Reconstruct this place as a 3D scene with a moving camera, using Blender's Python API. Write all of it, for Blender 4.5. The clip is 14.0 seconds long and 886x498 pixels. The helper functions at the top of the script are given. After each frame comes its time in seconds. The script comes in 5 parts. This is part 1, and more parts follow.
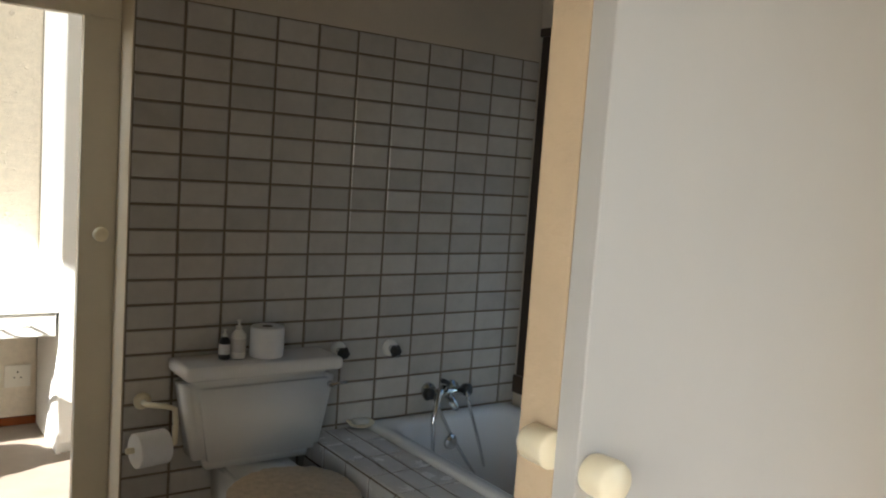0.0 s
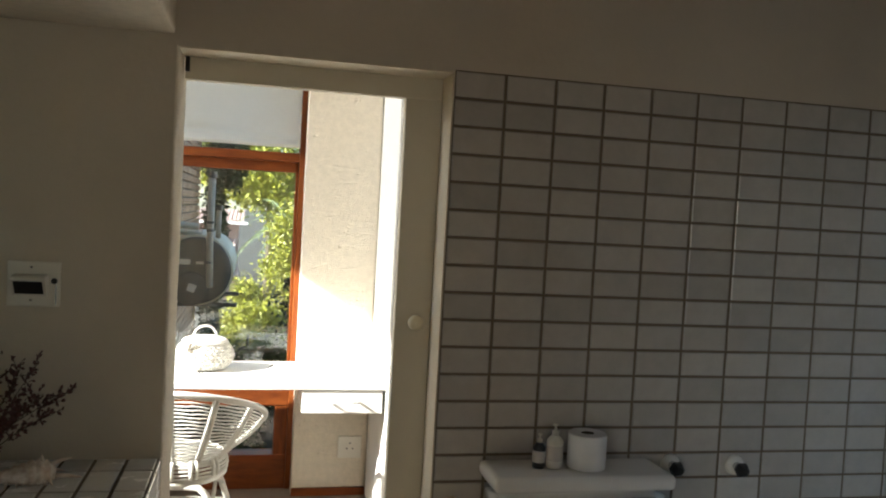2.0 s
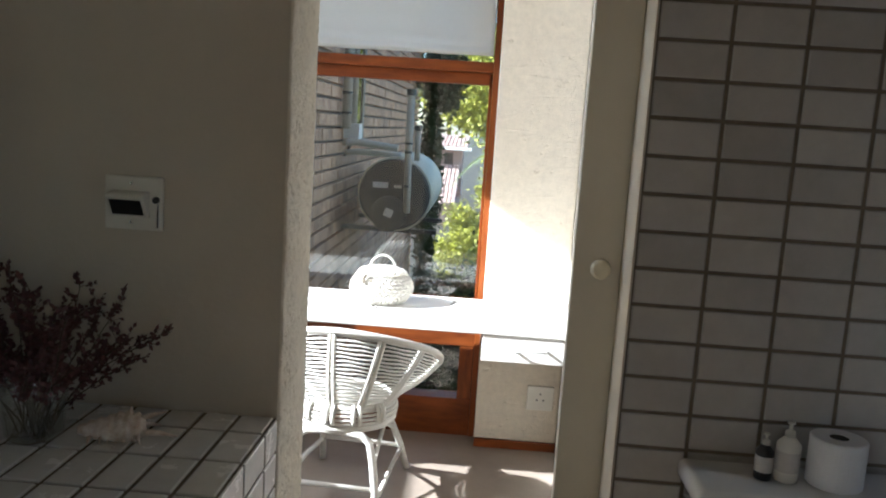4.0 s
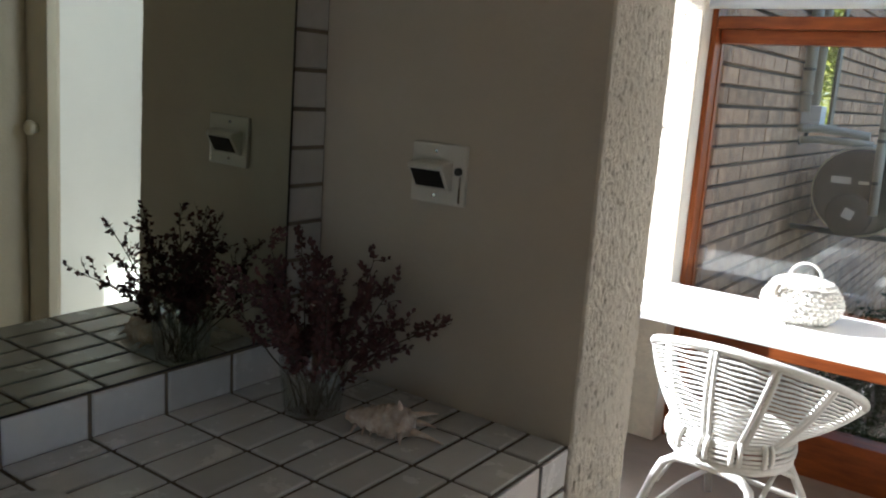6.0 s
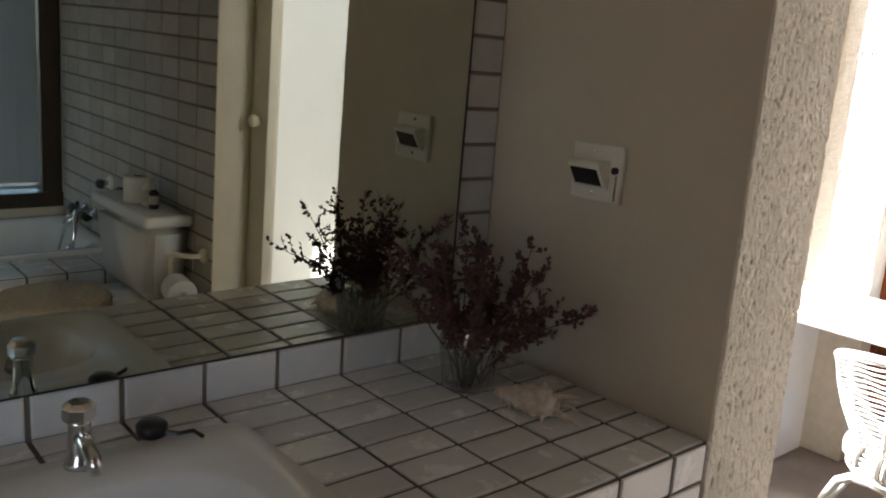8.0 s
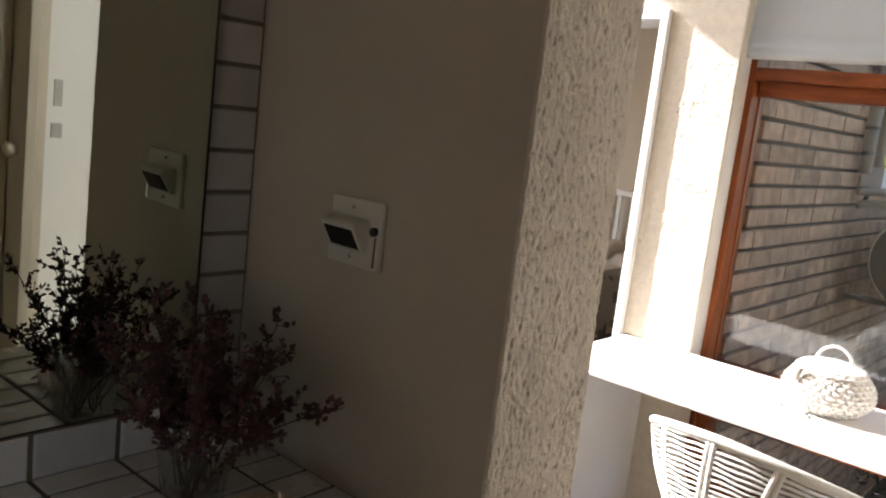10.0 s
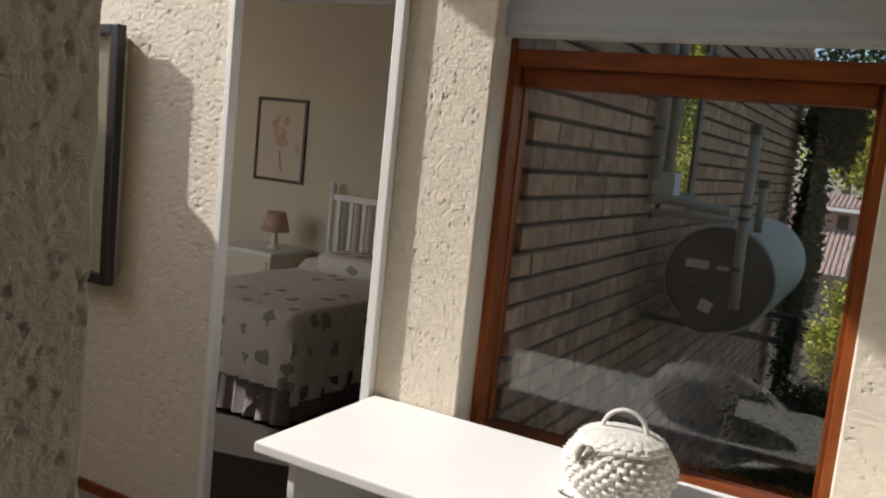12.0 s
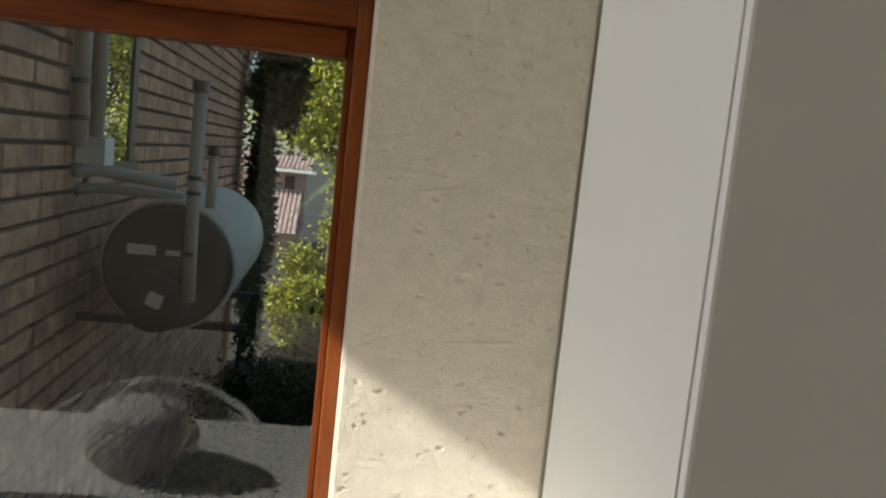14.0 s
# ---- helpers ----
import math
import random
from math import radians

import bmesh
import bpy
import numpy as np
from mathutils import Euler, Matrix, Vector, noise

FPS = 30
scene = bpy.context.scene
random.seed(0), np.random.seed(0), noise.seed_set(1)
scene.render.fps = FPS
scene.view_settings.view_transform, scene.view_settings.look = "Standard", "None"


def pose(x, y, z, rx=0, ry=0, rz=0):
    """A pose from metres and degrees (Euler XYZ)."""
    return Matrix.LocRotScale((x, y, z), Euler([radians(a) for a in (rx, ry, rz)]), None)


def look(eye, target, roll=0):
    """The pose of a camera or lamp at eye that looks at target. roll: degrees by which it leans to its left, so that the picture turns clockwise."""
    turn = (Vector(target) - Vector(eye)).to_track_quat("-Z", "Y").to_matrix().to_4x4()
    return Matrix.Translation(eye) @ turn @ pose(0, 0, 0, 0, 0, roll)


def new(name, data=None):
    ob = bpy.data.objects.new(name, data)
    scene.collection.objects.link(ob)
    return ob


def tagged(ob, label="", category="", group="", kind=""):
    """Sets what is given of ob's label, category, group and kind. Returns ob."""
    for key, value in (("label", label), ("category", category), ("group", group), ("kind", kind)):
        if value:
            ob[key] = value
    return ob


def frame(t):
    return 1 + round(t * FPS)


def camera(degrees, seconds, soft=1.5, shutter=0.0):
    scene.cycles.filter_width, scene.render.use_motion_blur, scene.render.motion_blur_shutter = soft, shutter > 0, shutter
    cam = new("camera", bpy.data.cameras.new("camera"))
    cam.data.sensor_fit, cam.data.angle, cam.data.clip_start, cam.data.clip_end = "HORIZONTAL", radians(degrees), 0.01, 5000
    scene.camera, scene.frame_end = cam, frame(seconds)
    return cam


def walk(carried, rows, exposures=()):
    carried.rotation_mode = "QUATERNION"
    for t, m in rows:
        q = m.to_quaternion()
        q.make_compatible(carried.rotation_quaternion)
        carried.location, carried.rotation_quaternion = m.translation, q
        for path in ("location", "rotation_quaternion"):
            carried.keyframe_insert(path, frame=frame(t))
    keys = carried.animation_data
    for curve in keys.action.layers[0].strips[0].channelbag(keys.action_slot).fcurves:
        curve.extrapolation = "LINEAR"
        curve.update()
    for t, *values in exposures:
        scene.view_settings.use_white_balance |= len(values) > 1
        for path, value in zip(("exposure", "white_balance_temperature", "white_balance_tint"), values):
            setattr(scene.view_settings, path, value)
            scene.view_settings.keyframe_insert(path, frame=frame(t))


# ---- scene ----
cam = camera(56.4, 14.0, 2.0)
PATH = [
    (0, (0.511, 0.424, 1.559), (1.676, 2.038, 1.365), 4.0),
    (0.5, (0.533, 0.441, 1.578), (1.419, 2.222, 1.367), 3.5),
    (1, (0.568, 0.551, 1.616), (1.284, 2.41, 1.439), 4.2),
    (1.5, (0.597, 0.676, 1.627), (1.192, 2.584, 1.554), 3.9),
    (2, (0.681, 0.75, 1.620), (1.125, 2.698, 1.530), 3.2),
    (2.2, (0.742, 0.8, 1.62), (1.077, 2.769, 1.521), 4.3),
    (4.3, (0.935, 1.45, 1.577), (0.625, 3.399, 1.251), 2.7),
    (4.5, (0.968, 1.523, 1.583), (0.438, 3.421, 1.242), 3.0),
    (5, (1.025, 1.69, 1.56), (0.124, 3.434, 1.18), 3.5),
    (5.5, (1.037, 1.814, 1.546), (-0.049, 3.45, 1.166), 3.0),
    (6, (1.096, 1.835, 1.54), (-0.036, 3.437, 1.15), 3.8),
    (6.5, (1.211, 1.818, 1.546), (-0.114, 3.251, 1.111), 4.3),
    (7, (1.285, 1.806, 1.544), (-0.205, 3.059, 1.086), 3.9),
    (7.2, (1.29, 1.798, 1.547), (-0.222, 3.023, 1.086), 3.5),
    (9.3, (1.19, 1.89, 1.565), (-0.205, 3.283, 1.23), 4.1),
    (9.5, (1.191, 1.964, 1.568), (-0.189, 3.374, 1.239), 3.9),
    (10, (1.187, 2.195, 1.595), (-0.096, 3.693, 1.266), 6.7),
    (10.5, (1.116, 2.402, 1.59), (-0.103, 3.957, 1.279), 5.9),
    (11, (1.035, 2.607, 1.587), (-0.051, 4.268, 1.337), 4.9),
    (11.5, (1.022, 2.860, 1.594), (0.022, 4.574, 1.342), 4.5),
    (12, (0.982, 3.095, 1.593), (0.034, 4.837, 1.339), 5.9),
    (12.5, (0.881, 3.319, 1.589), (0.352, 5.237, 1.379), 6.3),
    (13, (0.841, 3.481, 1.586), (0.561, 5.45, 1.375), 4.8),
    (13.5, (0.859, 3.657, 1.601), (0.785, 5.643, 1.381), 4.7),
    (14, (0.885, 3.811, 1.611), (1.163, 5.78, 1.401), 6.1),
]
EXPOSURES = [(0.0, 2.28, 6050, 8), (0.5, 2.06, 6150, 8), (1.0, 2.02, 6200, 9), (2.2, 2.2, 6000, 7), (4.5, 2.1, 5400, 10), (5.5, 2.03, 5450, 11), (7.0, 2.53, 5550, 13), (9.5, 2.28, 6200, 19), (10.2, 1.80, 6100, 18), (10.6, 1.38, 6150, 17), (11.0, 0.92, 6250, 17), (12.0, 0.30, 6200, 14), (13.0, 0.28, 6150, 11), (13.5, 0.30, 6250, 9), (14.0, 0.56, 6150, 8)]
walk(cam, [(t, look(eye, target, roll)) for t, eye, target, roll in PATH], EXPOSURES)

# ---------------------------------------------------------------- light
SUN = Vector((1.0, 0.27, -0.63)).normalized()
world = bpy.data.worlds.new("world")
scene.world = world
world.use_nodes = True
wn = world.node_tree.nodes
sky = wn.new("ShaderNodeTexSky")
sky.sky_type = 'NISHITA'
sky.sun_disc = False
sky.sun_elevation = math.asin(-SUN.z)
sky.sun_rotation = math.atan2(-SUN.x, -SUN.y)
wn["Background"].inputs["Strength"].default_value = 0.14
world.node_tree.links.new(sky.outputs[0], wn["Background"].inputs[0])
sun = new("sun", bpy.data.lights.new("sun", 'SUN'))
sun.data.energy, sun.data.angle, sun.data.color = 5.0, radians(0.55), (1.0, 0.95, 0.86)
sun.matrix_world = look(Vector((-20, -5, 14)), Vector((-20, -5, 14)) + SUN)

def opening_light(name, x, y, z, w, h, target, watts, color):
    """An area lamp standing in for the sky's light in an opening."""
    li = new(name, bpy.data.lights.new(name, 'AREA'))
    li.data.shape, li.data.size, li.data.size_y, li.data.energy, li.data.color = 'RECTANGLE', w, h, watts, color
    li.matrix_world = look(Vector((x, y, z)), Vector(target))
    return li
opening_light("sky_west", -2.99, 4.2, 3.03, 2.3, 1.4, (0.0, 4.2, 3.02), 26, (0.95, 0.97, 1.0))
# two fill lamps added in unseen corridor openings, for entrance and vanity
opening_light("fill_corridor", -0.99, -0.20, 1.35, 1.5, 1.6, (2.0, 0.2, 1.35), 4.0, (0.97, 0.97, 1.0))
opening_light("fill_corridor_east", 2.29, -0.30, 1.35, 1.3, 1.6, (0.0, 0.1, 1.33), 1.1, (1.0, 0.95, 0.87))
opening_light("sky_bath", 3.09, 2.20, 1.30, 0.6, 1.3, (0.0, 2.25, 1.0), 0.40, (0.86, 0.93, 1.0))
# warm fill lamp added to brighten the bedroom from out of view
opening_light("fill_bedroom", -4.0, 5.59, 1.45, 2.0, 1.2, (-4.0, 9.0, 1.44), 10, (1.0, 0.91, 0.76))

# ---------------------------------------------------------------- materials
def material(name, color, rough=0.6, metal=0.0, grain=0.0, scale=8.0, bump=0.0, bump_scale=60.0, color2=None,
             spec=None, island=0.0, obj=0.0, stretch=(1, 1, 1)):
    m = bpy.data.materials.new(name)
    m.use_nodes = True
    nt = m.node_tree
    n, l = nt.nodes, nt.links
    b = n["Principled BSDF"]
    b.inputs["Base Color"].default_value = (*color, 1)
    b.inputs["Roughness"].default_value = rough
    b.inputs["Metallic"].default_value = metal
    if spec is not None:
        b.inputs["Specular IOR Level"].default_value = spec
    tc = n.new("ShaderNodeTexCoord")
    mp = n.new("ShaderNodeMapping")
    mp.inputs["Scale"].default_value = stretch
    l.new(tc.outputs["Object"], mp.inputs["Vector"])
    if obj > 0:
        own = n.new("ShaderNodeObjectInfo")
        shift = n.new("ShaderNodeMath")
        shift.operation = 'MULTIPLY'
        shift.inputs[1].default_value = 37.0
        l.new(own.outputs["Random"], shift.inputs[0])
        l.new(shift.outputs[0], mp.inputs["Location"])
    last = None
    if grain > 0:
        big = n.new("ShaderNodeTexNoise")
        big.inputs["Scale"].default_value = scale
        big.inputs["Detail"].default_value = 6
        big.inputs["Roughness"].default_value = 0.65
        l.new(mp.outputs[0], big.inputs["Vector"])
        ramp = n.new("ShaderNodeValToRGB")
        c2 = color2 if color2 else tuple(c * (1 - grain) for c in color)
        ramp.color_ramp.elements[0].position, ramp.color_ramp.elements[1].position = 0.3, 0.7
        ramp.color_ramp.elements[0].color = (*c2, 1)
        ramp.color_ramp.elements[1].color = (*color, 1)
        l.new(big.outputs["Fac"], ramp.inputs["Fac"])
        last = ramp.outputs["Color"]
        rr = n.new("ShaderNodeMapRange")
        rr.inputs["To Min"].default_value = max(0.02, rough - 0.12)
        rr.inputs["To Max"].default_value = min(1.0, rough + 0.12)
        l.new(big.outputs["Fac"], rr.inputs["Value"])
        l.new(rr.outputs[0], b.inputs["Roughness"])
    for amount, node, sock in ((obj, "ShaderNodeObjectInfo", "Random"), (island, "ShaderNodeNewGeometry", "Random Per Island")):
        if amount > 0:
            oi = n.new(node)
            mr = n.new("ShaderNodeMapRange")
            mr.inputs["To Min"].default_value = 1 - amount
            mr.inputs["To Max"].default_value = 1 + amount * 0.6
            l.new(oi.outputs[sock], mr.inputs["Value"])
            hsv = n.new("ShaderNodeHueSaturation")
            l.new(mr.outputs[0], hsv.inputs["Value"])
            if last:
                l.new(last, hsv.inputs["Color"])
            else:
                hsv.inputs["Color"].default_value = (*color, 1)
            last = hsv.outputs["Color"]
    if last:
        l.new(last, b.inputs["Base Color"])
    if bump > 0:
        fine = n.new("ShaderNodeTexNoise")
        fine.inputs["Scale"].default_value = bump_scale
        fine.inputs["Detail"].default_value = 5
        fine.inputs["Roughness"].default_value = 0.6
        l.new(mp.outputs[0], fine.inputs["Vector"])
        bp = n.new("ShaderNodeBump")
        bp.inputs["Strength"].default_value = bump
        bp.inputs["Distance"].default_value = 0.004
        l.new(fine.outputs["Fac"], bp.inputs["Height"])
        l.new(bp.outputs[0], b.inputs["Normal"])
    return m

def glass(name, color=(1, 1, 1), rough=0.0, thin=True, gain=0.085):
    m = bpy.data.materials.new(name)
    m.use_nodes = True
    nt = m.node_tree
    n, l = nt.nodes, nt.links
    out = n["Material Output"]
    n.remove(n["Principled BSDF"])
    if thin:
        tr = n.new("ShaderNodeBsdfTransparent")
        tr.inputs[0].default_value = (*color, 1)
        gl = n.new("ShaderNodeBsdfGlossy")
        gl.inputs["Roughness"].default_value = rough
        lw = n.new("ShaderNodeLayerWeight")
        lw.inputs["Blend"].default_value = 0.5
        power = n.new("ShaderNodeMath")
        power.operation = 'POWER'
        power.inputs[1].default_value = 4.0
        l.new(lw.outputs["Facing"], power.inputs[0])
        boost = n.new("ShaderNodeMath")
        boost.operation = 'MULTIPLY_ADD'
        boost.inputs[1].default_value = 0.7
        boost.inputs[2].default_value = gain
        l.new(power.outputs[0], boost.inputs[0])
        mx = n.new("ShaderNodeMixShader")
        l.new(boost.outputs[0], mx.inputs[0])
        l.new(tr.outputs[0], mx.inputs[1])
        l.new(gl.outputs[0], mx.inputs[2])
        l.new(mx.outputs[0], out.inputs["Surface"])
    else:
        gl = n.new("ShaderNodeBsdfGlass")
        gl.inputs["Color"].default_value = (*color, 1)
        gl.inputs["IOR"].default_value = 1.45
        l.new(gl.outputs[0], out.inputs["Surface"])
    return m

M = {}
M["plaster"] = material("plaster", (0.64, 0.57, 0.455), 0.85, grain=0.10, scale=3.0, bump=0.35, bump_scale=45)
M["rough"] = material("rough_plaster", (0.78, 0.70, 0.565), 0.92, grain=0.16, scale=26.0, bump=0.7, bump_scale=260)
# unseen ceilings, coloured dark brown to hold down bounce on the upper walls
M["ceiling"] = material("ceiling_dimmed", (0.42, 0.34, 0.24), 0.9, grain=0.06, scale=2.0, bump=0.2)
M["white_paint"] = material("white_paint", (0.80, 0.79, 0.75), 0.45, grain=0.04, scale=5.0, bump=0.08, bump_scale=90)
M["cream_paint"] = material("cream_paint", (0.70, 0.64, 0.50), 0.5, grain=0.06, scale=6.0, bump=0.12, bump_scale=70)
M["reveal"] = material("reveal_paint", (0.72, 0.63, 0.47), 0.6, grain=0.08, scale=12, bump=0.3, bump_scale=80)
M["cream_knob"] = material("cream_knob", (0.80, 0.72, 0.52), 0.35, grain=0.05, scale=30)
M["tile"] = material("glazed_tile", (0.56, 0.53, 0.475), 0.17, grain=0.14, scale=14.0, bump=0.2, bump_scale=16, obj=0.13)
M["tile_joined"] = material("glazed_tile_low", (0.56, 0.53, 0.475), 0.17, grain=0.14, scale=14.0, bump=0.2, bump_scale=16, island=0.13)
M["counter_tile"] = material("counter_tile", (0.72, 0.70, 0.66), 0.25, grain=0.12, scale=11.0, bump=0.12, bump_scale=22, obj=0.10)
M["grout"] = material("brown_grout", (0.22, 0.175, 0.125), 0.95, grain=0.3, scale=25.0, bump=0.4, bump_scale=120)
M["grout_dark"] = material("dark_counter_grout", (0.145, 0.112, 0.08), 0.95, grain=0.35, scale=25.0, bump=0.4, bump_scale=120)
M["ceramic"] = material("ceramic", (0.78, 0.76, 0.71), 0.12, grain=0.03, scale=3.0)
M["chrome"] = material("chrome", (0.75, 0.75, 0.74), 0.12, 1.0, grain=0.08, scale=20)
M["black"] = material("black_plastic", (0.018, 0.017, 0.016), 0.35, grain=0.2, scale=40)
M["wood"] = material("red_stained_wood", (0.27, 0.072, 0.011), 0.42, grain=0.5, scale=5.0, bump=0.15, bump_scale=30, spec=0.3, color2=(0.13, 0.029, 0.005), stretch=(6, 6, 1))
M["wood_h"] = material("red_stained_wood_rail", (0.25, 0.064, 0.010), 0.42, grain=0.5, scale=5.0, bump=0.15, bump_scale=30, spec=0.3, color2=(0.115, 0.025, 0.005), stretch=(1, 6, 6))
M["dark_wood"] = material("dark_window_wood", (0.05, 0.032, 0.02), 0.45, grain=0.4, scale=8.0, bump=0.2, bump_scale=40, stretch=(6, 6, 1))
M["glass"] = glass("window_glass", (0.90, 0.92, 0.90), 0.0, True, 0.068)
M["mirror"] = material("mirror_silver", (0.56, 0.59, 0.51), 0.01, 1.0)
M["clear"] = glass("vase_glass", (0.97, 0.985, 0.97), 0.03, True, 0.16)
M["fabric"] = material("blind_fabric", (0.80, 0.785, 0.74), 0.9, grain=0.05, scale=40, bump=0.3, bump_scale=400)
def let_light_through(m, share):
    """Thin cloth: part of the light passes through it."""
    n, l = m.node_tree.nodes, m.node_tree.links
    tl = n.new("ShaderNodeBsdfTranslucent")
    tl.inputs["Color"].default_value = (0.85, 0.83, 0.77, 1)
    mx = n.new("ShaderNodeMixShader")
    mx.inputs[0].default_value = share
    l.new(n["Principled BSDF"].outputs[0], mx.inputs[1])
    l.new(tl.outputs[0], mx.inputs[2])
    l.new(mx.outputs[0], n["Material Output"].inputs["Surface"])
let_light_through(M["fabric"], 0.55)
M["carpet"] = material("floor_screed", (0.30, 0.245, 0.195), 0.7, grain=0.22, scale=6.0, bump=0.25, bump_scale=90)
M["cane"] = material("white_painted_cane", (0.68, 0.66, 0.60), 0.5, grain=0.12, scale=50, bump=0.3, bump_scale=200)
M["basket"] = material("whitewashed_weave", (0.76, 0.73, 0.66), 0.75, grain=0.3, scale=60, bump=0.4, bump_scale=260)
M["plate"] = material("white_plastic", (0.76, 0.73, 0.64), 0.35, grain=0.04, scale=20)
M["paper"] = material("toilet_paper", (0.80, 0.79, 0.77), 0.95, grain=0.05, scale=40, bump=0.4, bump_scale=240)
M["fluff"] = material("fluffy_cover", (0.66, 0.54, 0.38), 1.0, grain=0.25, scale=45, bump=1.0, bump_scale=260)
M["shell"] = material("shell", (0.80, 0.72, 0.62), 0.5, grain=0.3, scale=38, bump=0.4, bump_scale=120, color2=(0.52, 0.36, 0.25))
M["leaf_dark"] = material("dried_purple_leaf", (0.105, 0.040, 0.036), 0.7, island=0.5)
M["stem"] = material("woody_stem", (0.07, 0.05, 0.03), 0.8, grain=0.3, scale=50)
M["brick"] = material("pale_brick", (0.60, 0.345, 0.19), 0.9, color2=(0.19, 0.085, 0.042), grain=0.6, scale=11, bump=0.8, bump_scale=60, obj=0.28)
M["brick_joined"] = material("pale_brick_far", (0.60, 0.345, 0.19), 0.9, color2=(0.19, 0.085, 0.042), grain=0.6, scale=11, bump=0.8, bump_scale=60, island=0.28)
M["mortar"] = material("mortar", (0.060, 0.033, 0.022), 0.95, grain=0.25, scale=20, bump=0.5)
M["tank_end"] = material("grey_tank_end", (0.026, 0.025, 0.023), 0.55, grain=0.2, scale=6, bump=0.05, spec=0.25)
M["tank"] = material("galvanised_steel", (0.47, 0.42, 0.31), 0.6, 0.0, grain=0.12, scale=9, spec=0.25)
M["lagging"] = material("grey_pipe_lagging", (0.36, 0.32, 0.26), 0.7, spec=0.2, grain=0.15, scale=30, bump=0.3)
M["label"] = material("paper_label", (0.60, 0.56, 0.50), 0.6, grain=0.1, scale=60)
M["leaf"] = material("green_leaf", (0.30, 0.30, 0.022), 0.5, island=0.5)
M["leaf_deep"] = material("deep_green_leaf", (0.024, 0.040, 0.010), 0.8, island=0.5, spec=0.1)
# green raised in colour to stand for sun that misses this shrub
M["leaf_mid"] = material("mid_green_leaf_sunned", (0.15, 0.21, 0.05), 0.6, island=0.5, spec=0.2)
M["palm"] = material("palm_leaf", (0.15, 0.19, 0.08), 0.5, island=0.3)
M["bark"] = material("bark", (0.12, 0.09, 0.06), 0.9, grain=0.4, scale=12, bump=0.8, bump_scale=40)
M["soil"] = material("garden_ground", (0.05, 0.042, 0.026), 0.95, grain=0.4, scale=3, bump=0.6, bump_scale=20)
M["roof"] = material("clay_roof_tile", (0.55, 0.39, 0.34), 0.8, grain=0.25, scale=14, island=0.2)
M["house"] = material("house_paint", (0.46, 0.32, 0.27), 0.9, grain=0.1, scale=3, bump=0.3)
M["bedding"] = material("patterned_bedspread", (0.80, 0.75, 0.66), 0.95, grain=0.08, scale=9, bump=0.3, bump_scale=60)
def print_motifs(m, scale, radius, ink):
    """Prints scattered dark flower motifs on a cloth."""
    n, l = m.node_tree.nodes, m.node_tree.links
    b = n["Principled BSDF"]
    src = b.inputs["Base Color"].links[0].from_socket
    tc = n.new("ShaderNodeTexCoord")
    wob = n.new("ShaderNodeTexNoise")
    wob.inputs["Scale"].default_value = 22
    l.new(tc.outputs["Object"], wob.inputs["Vector"])
    mixv = n.new("ShaderNodeMix")
    mixv.data_type = 'VECTOR'
    mixv.inputs["Factor"].default_value = 0.06
    l.new(tc.outputs["Object"], mixv.inputs[4])
    l.new(wob.outputs["Color"], mixv.inputs[5])
    vor = n.new("ShaderNodeTexVoronoi")
    vor.inputs["Scale"].default_value = scale
    vor.inputs["Randomness"].default_value = 0.6
    l.new(mixv.outputs[1], vor.inputs["Vector"])
    less = n.new("ShaderNodeMath")
    less.operation = 'LESS_THAN'
    less.inputs[1].default_value = radius
    l.new(vor.outputs["Distance"], less.inputs[0])
    mix = n.new("ShaderNodeMix")
    mix.data_type = 'RGBA'
    l.new(less.outputs[0], mix.inputs["Factor"])
    l.new(src, mix.inputs[6])
    mix.inputs[7].default_value = (*ink, 1)
    l.new(mix.outputs[2], b.inputs["Base Color"])
print_motifs(M["bedding"], 6.2, 0.27, (0.35, 0.35, 0.27))
M["frill"] = material("grey_frill", (0.25, 0.21, 0.20), 0.95, grain=0.35, scale=16, bump=0.3)
M["dark_floor"] = material("dark_bedroom_floor", (0.05, 0.038, 0.03), 0.6, grain=0.3, scale=4)
M["frame_dark"] = material("dark_frame_wood", (0.07, 0.04, 0.025), 0.4, grain=0.3, scale=20)
M["art_paper"] = material("art_paper", (0.60, 0.52, 0.42), 0.8, grain=0.06, scale=10)
M["pink"] = material("faded_pink", (0.50, 0.27, 0.20), 0.85, grain=0.35, scale=25, color2=(0.55, 0.42, 0.32))
M["slat"] = material("blind_slat", (0.36, 0.38, 0.39), 0.5, grain=0.05, scale=20)
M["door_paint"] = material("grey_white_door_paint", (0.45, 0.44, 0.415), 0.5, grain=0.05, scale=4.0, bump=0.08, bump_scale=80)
# plaster coloured darker and warmer for the shaded end of the entrance wall
M["shade_tan_plaster"] = material("shade_tan_plaster", (0.56, 0.43, 0.28), 0.9, grain=0.12, scale=7.0, bump=0.5, bump_scale=70)

# ---------------------------------------------------------------- mesh helpers
def mesh_of(name, bm, mat=None, smooth=False):
    me = bpy.data.meshes.new(name)
    bm.to_mesh(me)
    bm.free()
    if mat:
        me.materials.append(M[mat])
    if smooth:
        for p in me.polygons:
            p.use_smooth = True
    return me

def part(name, bm, mat, parent=None, label="", smooth=False):
    me = bm if isinstance(bm, bpy.types.Mesh) else mesh_of(name, bm, mat, smooth)
    ob = new(name, me)
    ob.parent = parent
    return tagged(ob, label)

